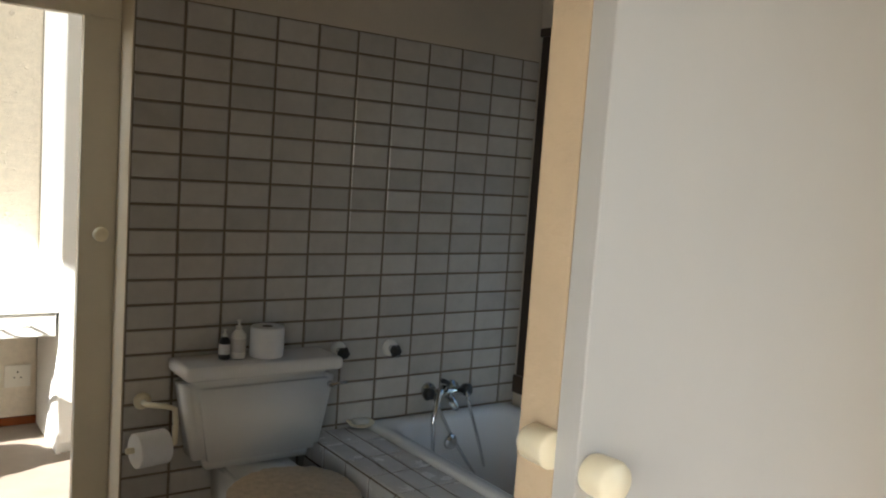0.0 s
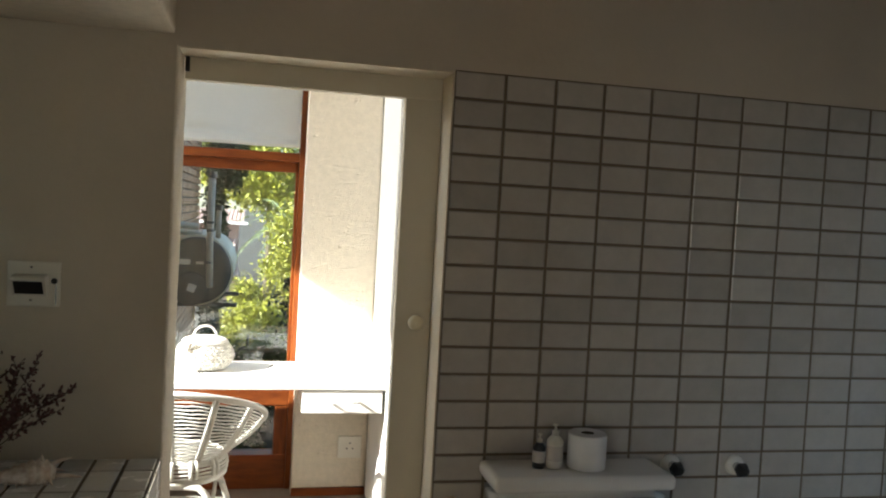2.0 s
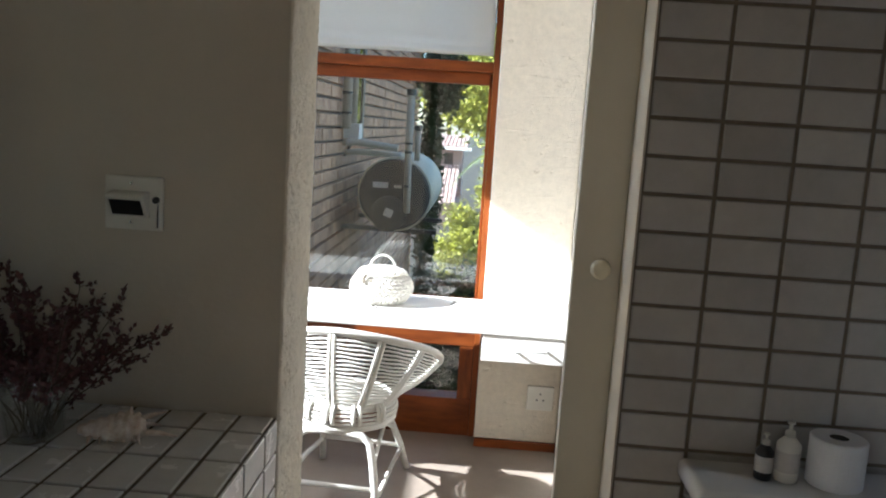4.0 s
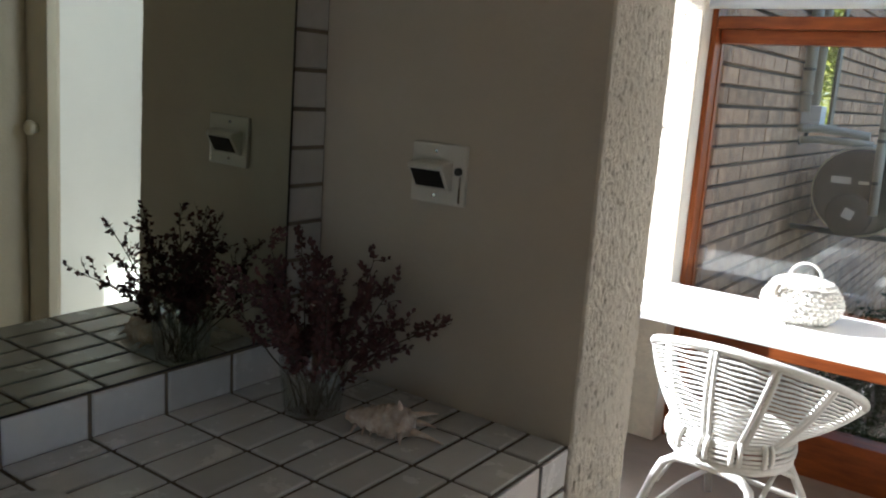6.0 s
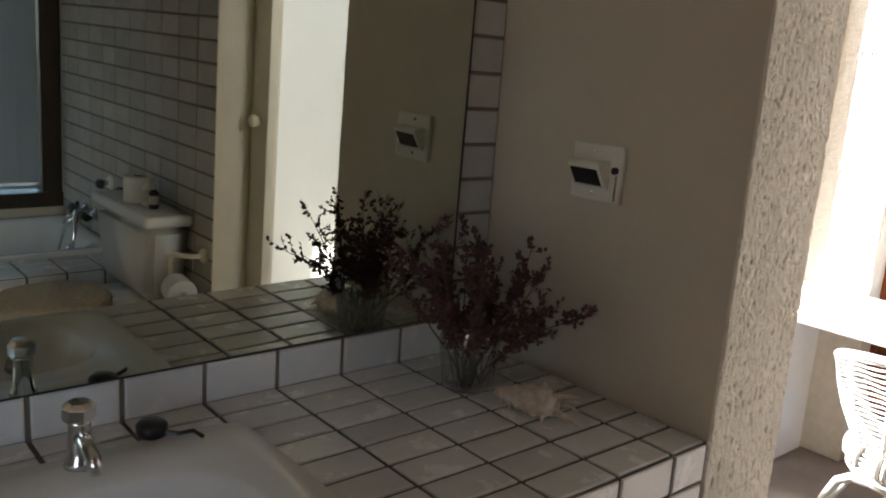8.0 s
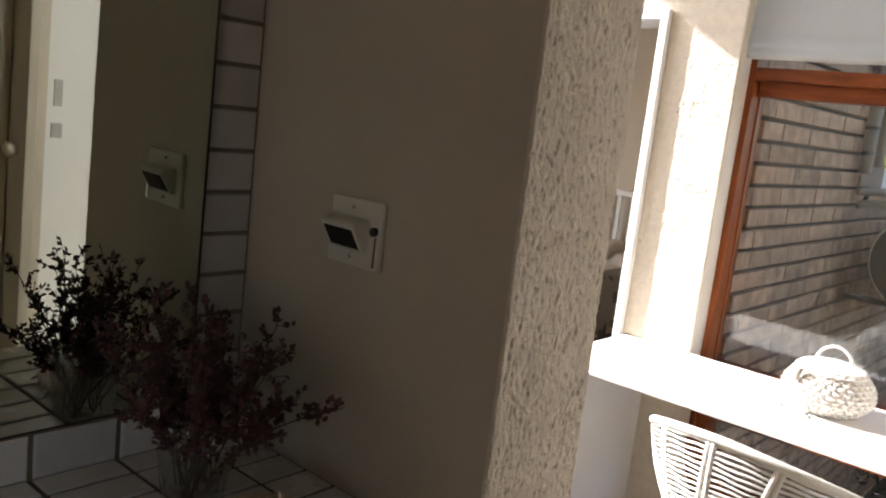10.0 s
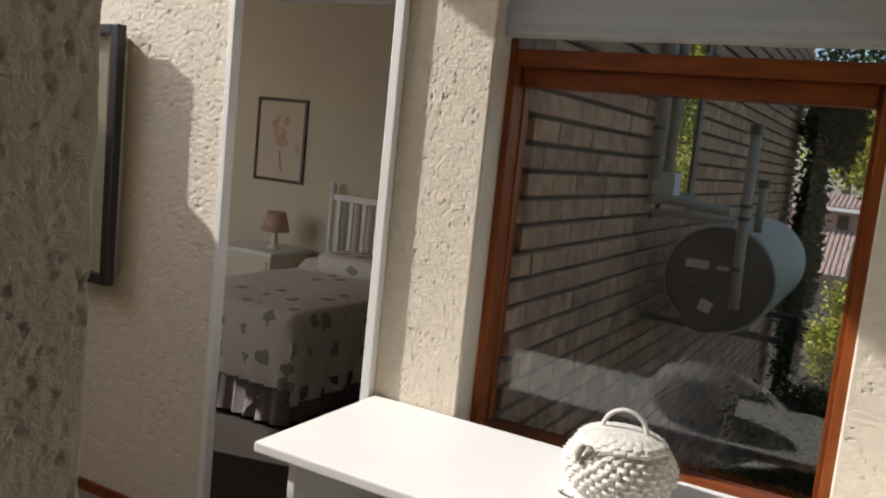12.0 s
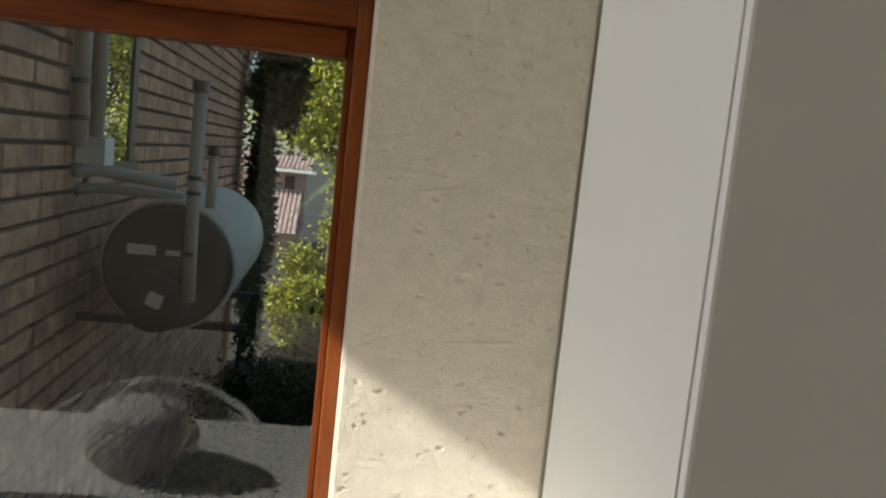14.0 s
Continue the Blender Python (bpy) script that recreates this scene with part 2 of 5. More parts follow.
def thing(name, x=0, y=0, z=0, label="", category="", group="", kind="", rz=0):
    ob = new(name)
    ob.empty_display_size = 0.05
    ob.matrix_world = pose(x, y, z, 0, 0, rz)
    return tagged(ob, label, category, group, kind)

def box(x0, x1, y0, y1, z0, z1, bevel=0.0, bm=None, seg=2):
    own = bm is None
    b = bmesh.new()
    bmesh.ops.create_cube(b, size=1)
    for v in b.verts:
        v.co = Vector(((x0 + x1) / 2 + v.co.x * (x1 - x0), (y0 + y1) / 2 + v.co.y * (y1 - y0), (z0 + z1) / 2 + v.co.z * (z1 - z0)))
    if bevel > 0:
        bmesh.ops.bevel(b, geom=b.edges[:], offset=bevel, segments=seg, affect='EDGES', profile=0.6)
    if own:
        return b
    me = bpy.data.meshes.new("tmp")
    b.to_mesh(me)
    b.free()
    bm.from_mesh(me)
    bpy.data.meshes.remove(me)
    return bm

def lathe(profile, seg=32, center=(0, 0), bm=None, axis='z', origin=(0, 0, 0)):
    """Turns (radius, height) pairs round an axis."""
    b = bm or bmesh.new()
    rings = []
    o = Vector(origin)
    for r, h in profile:
        ring = []
        for i in range(seg):
            a = 2 * math.pi * i / seg
            c, s = r * math.cos(a), r * math.sin(a)
            p = {'z': (c, s, h), 'y': (c, h, -s), 'x': (h, c, s)}[axis]
            ring.append(b.verts.new(o + Vector(p)))
        rings.append(ring)
    for a, c in zip(rings, rings[1:]):
        for i in range(seg):
            j = (i + 1) % seg
            b.faces.new((a[i], a[j], c[j], c[i]))
    for ring, flip in ((rings[0], True), (rings[-1], False)):
        if profile[0 if flip else -1][0] > 1e-4:
            b.faces.new(ring[::-1] if flip else ring)
    return b

def tube(points, radius, seg=8, bm=None, closed=False):
    """A round bar swept along points; radius may be a list."""
    b = bm or bmesh.new()
    pts = [Vector(p) for p in points]
    n = len(pts)
    rings = []
    up = None
    for i, p in enumerate(pts):
        a, c = pts[(i - 1) % n] if (closed or i) else p, pts[(i + 1) % n] if (closed or i < n - 1) else p
        d = (c - a).normalized()
        if up is None:
            up = d.orthogonal().normalized()
        side = up - d * up.dot(d)
        up = side.normalized() if side.length > 1e-6 else d.orthogonal().normalized()
        w = d.cross(up)
        r = radius[i] if isinstance(radius, (list, tuple)) else radius
        rings.append([b.verts.new(p + (up * math.cos(2 * math.pi * k / seg) + w * math.sin(2 * math.pi * k / seg)) * r) for k in range(seg)])
    pairs = list(zip(rings, rings[1:])) + ([(rings[-1], rings[0])] if closed else [])
    for a, c in pairs:
        for k in range(seg):
            j = (k + 1) % seg
            b.faces.new((a[k], a[j], c[j], c[k]))
    if not closed:
        b.faces.new(rings[0][::-1])
        b.faces.new(rings[-1])
    return b

def pillow(w, h, d, edge=0.003):
    """A tile: width x, height z, proud of the wall toward -y."""
    b = bmesh.new()
    base = [b.verts.new((sx * w / 2, 0, sz * h / 2)) for sx, sz in ((-1, -1), (1, -1), (1, 1), (-1, 1))]
    mid = [b.verts.new((sx * w / 2, -d + edge * 0.7, sz * h / 2)) for sx, sz in ((-1, -1), (1, -1), (1, 1), (-1, 1))]
    top = [b.verts.new((sx * (w / 2 - edge), -d, sz * (h / 2 - edge))) for sx, sz in ((-1, -1), (1, -1), (1, 1), (-1, 1))]
    for a, c in ((base, mid), (mid, top)):
        for i in range(4):
            j = (i + 1) % 4
            b.faces.new((a[i], a[j], c[j], c[i]))
    b.faces.new(top)
    return b

def rough_sheet(w, h, res, depth, seed, pits, long, wide, deep, vertical=True, lines=0):
    """A bagged plaster face in x (width) and z (height), relief toward -y, with small torn pits and trowel lines."""
    nx, nz = max(2, int(w / res)), max(2, int(h / res))
    rnd = random.Random(int(seed))
    hgt = np.zeros((nz + 1, nx + 1))
    for j in range(nz + 1):
        for i in range(nx + 1):
            x, z = w * i / nx, h * j / nz
            sx, sz = (x * 1.7, z) if vertical else (x, z * 1.7)
            hgt[j, i] = depth * noise.fractal(Vector((sx * 55 + seed, sz * 55, seed)), 0.6, 2.1, 5) + depth * 1.2 * noise.noise(Vector((x * 9, z * 9, seed + 3)))
    gx, gz = np.linspace(0, w, nx + 1), np.linspace(0, h, nz + 1)
    def stamp(cx, cz, a, b, turn, d):
        m = max(a, b) + res
        i0, i1 = np.searchsorted(gx, cx - m), np.searchsorted(gx, cx + m)
        j0, j1 = np.searchsorted(gz, cz - m), np.searchsorted(gz, cz + m)
        if i1 <= i0 or j1 <= j0:
            return
        u, v = np.meshgrid(gx[i0:i1] - cx, gz[j0:j1] - cz)
        p, q = u * math.cos(turn) + v * math.sin(turn), -u * math.sin(turn) + v * math.cos(turn)
        r2 = (p / a) ** 2 + (q / b) ** 2
        hgt[j0:j1, i0:i1] -= d * np.sqrt(np.clip(1 - r2, 0, None))
    base = math.pi / 2 if vertical else 0.0
    for _ in range(pits):
        k = rnd.uniform(0.35, 1.0) ** 1.5 + (0.7 if rnd.random() < 0.06 else 0.0)
        turn = base + rnd.gauss(0, 0.35)
        cx, cz = rnd.uniform(0, w), rnd.uniform(0, h)
        a, b = max(res * 1.05, long * k), max(res * 0.8, wide * k * rnd.uniform(0.7, 1.3))
        stamp(cx, cz, a, b, turn, deep * rnd.uniform(0.4, 1.0))
        if rnd.random() < 0.4:
            stamp(cx + rnd.uniform(-1, 1) * b * 2.0, cz - b * 1.6, a * 0.9, b, turn, -deep * 0.15)
    for _ in range(lines):
        cx, cz, turn = rnd.uniform(0, w), rnd.uniform(0.2, h), rnd.gauss(0.06, 0.12)
        stamp(cx, cz, rnd.uniform(0.04, 0.11), res * 0.9, turn, rnd.choice((-1, 1)) * deep * 0.3)
    hgt[0, :] = -0.0062
    hgt[-1, :] = -0.0062
    hgt[:, 0] = -0.0062
    hgt[:, -1] = -0.0062
    verts = [(gx[i], -hgt[j, i], gz[j]) for j in range(nz + 1) for i in range(nx + 1)]
    faces = [(a, a + 1, a + nx + 2, a + nx + 1) for j in range(nz) for a in range(j * (nx + 1), j * (nx + 1) + nx)]
    me = bpy.data.meshes.new("rough_face")
    me.from_pydata(verts, [], faces)
    for p in me.polygons:
        p.use_smooth = True
    return me

def structure(name, bm, mat, label, category, smooth=False):
    return tagged(part(name, bm, mat, None, "", smooth), label, category, "", "structure")

def leaves(center, radii, count, size, rnd, bm_verts, bm_faces, lumps=14, hollow=0.55):
    """Adds many small leaf blades in lumps round a centre."""
    cs = []
    for _ in range(lumps):
        u = Vector((rnd.gauss(0, 1), rnd.gauss(0, 1), rnd.gauss(0, 1))).normalized()
        r = rnd.uniform(hollow, 1.0)
        cs.append((Vector(center) + Vector((u.x * radii[0], u.y * radii[1], u.z * radii[2])) * r, rnd.uniform(0.22, 0.42)))
    for _ in range(count):
        c, s = rnd.choice(cs)
        p = c + Vector((rnd.gauss(0, radii[0] * s * 0.55), rnd.gauss(0, radii[1] * s * 0.55), rnd.gauss(0, radii[2] * s * 0.55)))
        d = Vector((rnd.gauss(0, 1), rnd.gauss(0, 1), rnd.gauss(-0.2, 0.8))).normalized()
        w = d.orthogonal().normalized()
        w = (Matrix.Rotation(rnd.uniform(0, 6.3), 3, d) @ w)
        k = size * rnd.uniform(0.6, 1.4)
        i = len(bm_verts)
        bm_verts.extend([p, p + d * k * 0.5 + w * k * 0.22, p + d * k, p + d * k * 0.5 - w * k * 0.22])
        bm_faces.append((i, i + 1, i + 2, i + 3))

def leaf_mesh(name, verts, faces, mat):
    me = bpy.data.meshes.new(name)
    me.from_pydata([tuple(v) for v in verts], [], faces)
    me.materials.append(M[mat])
    return me
# ---------------------------------------------------------------- structure
HI = 3.9
structure("floor", box(-3.2, 3.3, -1.4, 5.60, -0.12, 0), "carpet", "worn beige screed floor of dressing room and bathroom", "floor")
structure("floor_bedroom", box(-5.2, -0.36, 5.604, 9.0, -0.12, 0.0), "dark_floor", "dark floor of the bedroom", "floor")
structure("ground", box(-150, 150, -60, 240, -1.3, -1.0), "soil", "dark garden soil reaching into the distance", "ground")
# wall between bathroom and dressing room
structure("wall_vanity_side", box(-0.70, 0.440, 3.237, 3.516, 0, HI), "plaster", "cream plastered wall beside the vanity", "wall")
structure("wall_over_opening", box(0.440, 1.255, 3.2372, 3.515, 2.05, HI), "plaster", "cream plaster above the sliding door opening", "wall")
structure("wall_tile_side", box(1.255, 3.2, 3.246, 3.380, 0, HI), "plaster", "cream plastered wall above the bathroom tiles", "wall")
structure("wall_pocket_back", box(1.255, 3.2, 3.430, 3.508, 0, HI), "plaster", "cream plastered rear skin of the sliding door pocket", "wall")
jamb = structure("wall_jamb", rough_sheet(0.283, 2.055, 0.0026, 0.0017, 3.0, 1250, 0.0085, 0.0028, 0.0062, True), "rough", "rough bagged plaster jamb, pitted and streaked", "wall jamb")
jamb.data.materials.append(M["rough"])
jamb.matrix_world = pose(0.446, 3.236, 0, 0, 0, 90)
structure("wall_mirror", box(-0.70, -0.262, 1.24, 3.233, 0, HI), "plaster", "plastered wall behind the vanity mirror", "wall")
bulk = structure("bulkhead", box(-0.262, 0.436, 1.322, 3.233, 2.078, 2.698, 0.012), "rough", "rough plastered bulkhead above the vanity", "bulkhead")
structure("ceiling_bathroom", box(-0.262, 3.0, 1.322, 3.236, 2.70, 2.78), "ceiling", "plain unseen bathroom ceiling, darkened brown to cut bounce", "ceiling")
structure("wall_entry_right", box(1.318, 3.2, 1.240, 1.320, 0, HI, 0.006), "shade_tan_plaster", "plastered wall beside the bathroom entrance, coloured tan for shade", "wall")
structure("wall_entry_left", box(-1.0, 0.36, 1.240, 1.320, 0, HI), "plaster", "cream plastered wall beside the bathroom entrance", "wall")
structure("wall_entry_top", box(0.36, 1.318, 1.242, 1.318, 2.12, HI), "plaster", "cream plaster above the bathroom entrance", "wall")
structure("trim_reveal", box(1.2505, 1.2548, 3.2345, 3.382, 0, 2.046, 0.001), "reveal", "pale painted edge of the sliding door opening", "trim")
structure("trim_soffit", box(0.447, 1.2548, 3.2345, 3.382, 2.0455, 2.0497, 0.001), "reveal", "pale painted edge above the sliding door opening", "trim")
# bathroom outer wall with its window opening
structure("wall_window_low", box(3.0, 3.2, 1.32, 3.246, 0, 0.60), "plaster", "cream plastered wall below the bathroom window", "wall")
structure("wall_window_high", box(3.0, 3.2, 1.32, 3.246, 2.19, HI), "plaster", "cream plastered wall above the bathroom window", "wall")
structure("wall_window_near", box(3.0, 3.2, 1.32, 1.80, 0.60, 2.19), "plaster", "cream plastered wall beside the bathroom window", "wall")
# corridor behind the door
# the gaps in both side walls are added, out of view, for fill
structure("wall_corridor_left_low", box(-1.2, -1.0, -1.4, 1.24, 0, 0.5), "plaster", "cream plastered corridor wall under an added unseen opening", "wall")
structure("wall_corridor_left_high", box(-1.2, -1.0, -1.4, 1.24, 2.2, 2.7), "plaster", "cream plastered corridor wall above an added unseen opening", "wall")
structure("wall_corridor_left_end", box(-1.2, -1.0, 0.60, 1.24, 0.5, 2.2), "plaster", "cream plastered corridor wall", "wall")
structure("wall_corridor_right_low", box(2.3, 2.5, -1.4, 1.24, 0, 0.5), "plaster", "cream plastered corridor wall under an added unseen opening", "wall")
structure("wall_corridor_right_high", box(2.3, 2.5, -1.4, 1.24, 2.2, 2.7), "plaster", "cream plastered corridor wall above an added unseen opening", "wall")
structure("wall_corridor_right_end", box(2.3, 2.5, 0.40, 1.24, 0.5, 2.2), "plaster", "cream plastered corridor wall", "wall")
structure("wall_corridor_back", box(-1.0, 2.3, -1.4, -1.2, 0, 2.7), "plaster", "cream plastered corridor wall", "wall")
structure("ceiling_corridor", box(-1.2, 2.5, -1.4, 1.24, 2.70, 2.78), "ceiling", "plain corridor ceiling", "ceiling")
# dressing room shell
structure("wall_dressing_south", box(-3.0, -0.70, 2.88, 3.0, 0, HI), "plaster", "cream plastered wall of the dressing room", "wall")
structure("wall_dressing_west_low", box(-3.2, -3.0, 2.88, 5.6, 0, 2.31), "plaster", "cream plastered wall under the high window", "wall")
structure("wall_dressing_west_high", box(-3.2, -3.0, 2.88, 5.6, 3.83, HI), "plaster", "cream plastered wall above the high window", "wall")
structure("wall_dressing_east", box(2.3, 2.45, 3.508, 5.55, 0, HI), "white_paint", "white painted wall behind the cupboard", "wall")
structure("ceiling_dressing", box(-3.2, 3.2, 2.88, 5.6, HI, HI + 0.08), "ceiling", "plain unseen dressing room ceiling, darkened brown to cut bounce", "ceiling")
# window wall
structure("wall_window_right", box(0.934, 2.3, 5.336, 5.60, 0, HI), "plaster", "cream plastered wall beside the timber window", "wall")
face = structure("wall_right_face", rough_sheet(0.411, 2.9, 0.0035, 0.0006, 8.0, 300, 0.0095, 0.0042, 0.0050, False, 34), "rough", "cream bagged plaster with small pits and trowel lines", "wall")
face.data.materials.append(M["rough"])
face.matrix_world = pose(0.934, 5.332, 0)
structure("wall_over_window", box(-0.132, 0.934, 5.345, 5.60, 2.42, HI), "plaster", "cream plaster above the timber window", "wall")
structure("wall_pier", box(-0.442, -0.132, 5.338, 5.60, 0, HI), "plaster", "plastered pier between bedroom opening and window", "wall")
pier = structure("wall_pier_face", rough_sheet(0.308, 2.9, 0.0032, 0.0009, 21.0, 620, 0.0070, 0.0034, 0.0046, True), "rough", "rough cream bagged plaster pier full of small hollows", "wall")
pier.data.materials.append(M["rough"])
pier.matrix_world = pose(-0.441, 5.334, 0)
structure("wall_over_bedroom_opening", box(-1.182, -0.442, 5.336, 5.60, 2.095, HI), "plaster", "cream plaster above the bedroom opening", "wall")
structure("wall_picture", box(-3.0, -1.182, 5.342, 5.366, 0, HI), "plaster", "cream plastered wall where the framed mirror hangs", "wall")
pface = structure("wall_picture_face", rough_sheet(0.95, 2.9, 0.0055, 0.0014, 33.0, 2200, 0.010, 0.006, 0.0045, False, 20), "rough", "rough cream bagged plaster wall", "wall")
pface.data.materials.append(M["rough"])
pface.matrix_world = pose(-2.131, 5.337, 0)
# bedroom shell
structure("wall_bedroom_far", box(-5.2, -0.36, 8.25, 8.40, 0, 2.7), "plaster", "plain cream bedroom wall with a framed print", "wall")
structure("wall_bedroom_west", box(-5.2, -5.05, 5.60, 8.25, 0, 2.7), "plaster", "plain cream bedroom wall", "wall")
# unseen opening added between these two pieces for the bedroom fill lamp
structure("wall_bedroom_south_low", box(-5.05, -3.0, 5.45, 5.60, 0, 0.8), "plaster", "plain bedroom wall below an added unseen opening", "wall")
structure("wall_bedroom_south_high", box(-5.05, -3.0, 5.45, 5.60, 2.1, 2.7), "plaster", "plain bedroom wall above an added unseen opening", "wall")
structure("ceiling_bedroom", box(-5.2, -0.36, 5.41, 8.40, 2.70, 2.78), "ceiling", "plain bedroom ceiling", "ceiling")

# white frame of the bedroom opening
dfr = tagged(thing("door_frame_bedroom"), "white painted frame of the open way to the bedroom", "door frame", "", "structure")
part("jamb", box(-0.476, -0.442, 5.306, 5.60, 0, 2.055, 0.003), "white_paint", dfr)
part("jamb", box(-1.178, -1.152, 5.318, 5.362, 0, 2.055, 0.003), "white_paint", dfr)
part("head", box(-1.178, -0.442, 5.306, 5.60, 2.055, 2.095, 0.003), "white_paint", dfr)
structure("baseboard", box(0.934, 1.345, 5.312, 5.331, 0, 0.045, 0.004), "wood_h", "thin red-brown timber skirting", "skirting")
structure("trim_picture_wall", box(-2.13, -1.180, 5.318, 5.335, 0, 0.045, 0.004), "wood_h", "thin red-brown timber skirting", "skirting")

# sliding door in its pocket, and the board over the opening
slide = thing("sliding_door", 1.517, 3.405, 0.0, "cream painted sliding door pushed into the wall pocket", "sliding door")
part("leaf", box(-0.383, 0.36, -0.018, 0.018, 0.004, 1.985, 0.004), "cream_paint", slide)
part("knob", lathe([(0.0, -0.056), (0.018, -0.055), (0.024, -0.049), (0.025, -0.036), (0.019, -0.027), (0.018, -0.017)][::-1], 24, axis='y', origin=(-0.317, 0, 1.256)), "cream_knob", slide, "round cream painted knob", True)
board = tagged(thing("track_board"), "cream painted board hiding the sliding door track", "track cover", "", "structure")
part("board", box(0.452, 1.253, 3.384, 3.424, 1.978, 2.049, 0.003), "cream_paint", board)
part("bracket", box(0.453, 0.466, 3.368, 3.384, 2.00, 2.044, 0.002), "black", board, "dark metal bracket")

# white door sliding on the corridor face of the entrance wall
door = thing("bathroom_door", 1.305, 1.208, 0.0, "white painted sliding door pushed open beside the entrance", "sliding door")
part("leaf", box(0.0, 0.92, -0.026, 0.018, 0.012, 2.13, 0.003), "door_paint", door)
part("knob", lathe([(0.0, -0.076), (0.026, -0.074), (0.030, -0.066), (0.029, -0.036), (0.028, -0.030), (0.027, -0.0255)], 28, axis='y', origin=(0.030, 0, 1.160)), "cream_knob", door, "round cream knob", True)
part("knob", lathe([(0.026, 0.0175), (0.028, 0.022), (0.027, 0.030), (0.027, 0.066), (0.022, 0.074), (0.0, 0.076)], 28, axis='y', origin=(0.000, 0, 1.180)), "cream_knob", door, "round cream knob", True)
part("track", box(-0.98, 0.93, -0.020, 0.028, 2.135, 2.185, 0.003), "cream_paint", door, "cream painted track board")

# timber window with a shelf crossing it
win = tagged(thing("window_1"), "tall red-stained timber window looking onto a brick passage", "window", "", "structure")
Y0, Y1 = 5.440, 5.575
part("stile", box(-0.131, -0.106, Y0, Y1, 0, 2.42, 0.004), "wood", win)
part("stile", box(0.904, 0.934, Y0, Y1, 0, 2.42, 0.004), "wood", win)
part("transom", box(-0.106, 0.904, Y0 + 0.002, Y1, 1.850, 1.900, 0.004), "wood_h", win)
part("head", box(-0.106, 0.904, Y0, Y1, 2.37, 2.42, 0.004), "wood_h", win)
part("mid_rail", box(-0.106, 0.904, Y0 + 0.01, Y1, 0.475, 0.70, 0.004), "wood_h", win)
part("bottom_rail", box(-0.106, 0.904, Y0 + 0.01, Y1, 0.0, 0.195, 0.004), "wood_h", win)
part("sash", box(-0.1055, -0.100, Y0 + 0.075, Y1 - 0.012, 0.701, 1.849, 0.003), "wood", win)
part("sash", box(0.889, 0.9035, Y0 + 0.055, Y1 - 0.012, 0.701, 1.849, 0.003), "wood", win)
part("sash_rail", box(-0.100, 0.889, Y0 + 0.045, Y1 - 0.012, 1.792, 1.849, 0.003), "wood_h", win)
part("lower_stile", box(0.832, 0.903, Y0 + 0.012, Y1 - 0.01, 0.196, 0.474, 0.003), "wood", win)
part("lower_stile", box(-0.105, -0.06, Y0 + 0.012, Y1 - 0.01, 0.196, 0.474, 0.003), "wood", win)
for z0, z1, x0, x1 in ((0.701, 1.791, -0.0995, 0.8885), (1.901, 2.369, -0.1055, 0.9035), (0.196, 0.474, -0.0595, 0.8315)):
    pane = part("pane", box(x0, x1, 5.540, 5.543, z0, z1), "glass", win)
    pane.visible_shadow = False
part("stay", tube([(0.868, 5.49, 0.10), (0.868, 5.48, 0.06), (0.868, 5.48, 0.02)], 0.008, 10), "plate", win, "white plastic door bolt")
# fabric blind
blind = thing("roman_blind", 0.38, 5.40, 1.925, "off-white fabric blind pulled half up above the shelf", "blind")
def blind_cloth():
    b = bmesh.new()
    prof = [(0.0, 0.0), (-0.012, 0.004), (-0.016, 0.02), (-0.010, 0.035), (-0.012, 0.05), (-0.020, 0.065), (-0.012, 0.085), (-0.006, 0.12), (-0.002, 0.3), (-0.004, 0.49)]
    cols = []
    for i in range(41):
        x = -0.522 + 1.042 * i / 40
        col = [b.verts.new((x, y + 0.0015 * math.sin(i * 0.9 + k), z + 0.0025 * math.sin(i * 0.35))) for k, (y, z) in enumerate(prof)]
        cols.append(col)
    for a, c in zip(cols, cols[1:]):
        for k in range(len(prof) - 1):
            b.faces.new((a[k], c[k], c[k + 1], a[k + 1]))
    bmesh.ops.solidify(b, geom=b.faces[:], thickness=0.003)
    return b
part("cloth", blind_cloth(), "fabric", blind, "", True)
part("bottom_bar", box(-0.520, 0.518, -0.008, 0.004, 0.0, 0.018, 0.003), "fabric", blind)

# shelf desk
desk = thing("shelf_desk", 0.45, 5.0, 0.0, "white painted desk shelf across the window", "desk")
part("top", box(-0.880, 0.893, -0.253, 0.330, 0.722, 0.751, 0.005), "white_paint", desk)
part("side_panel", box(-0.780, -0.755, -0.225, 0.325, 0.0, 0.722, 0.003), "white_paint", desk)
drawer = part("drawer", box(0.487, 0.880, -0.245, 0.10, 0.606, 0.720, 0.003), "white_paint", desk)
part("handle", tube([(0.62, -0.246, 0.665), (0.62, -0.27, 0.665), (0.66, -0.276, 0.668), (0.72, -0.276, 0.668), (0.76, -0.27, 0.665), (0.76, -0.246, 0.665)], 0.006, 10), "white_paint", drawer, "white drawer pull", True)
# cupboard
cup = thing("cupboard", 1.346, 4.752, 0.0, "tall white painted built-in cupboard", "cupboard")
part("side", box(0.0, 0.022, 0.012, 0.575, 0, 2.6, 0.002), "white_paint", cup)
part("body", box(0.022, 0.9, 0.03, 0.575, 0, 2.6), "white_paint", cup)
part("door", box(0.0, 0.45, -0.012, 0.008, 0.06, 2.55, 0.006), "white_paint", cup)
part("door", box(0.455, 0.9, -0.012, 0.008, 0.06, 2.55, 0.006), "white_paint", cup)
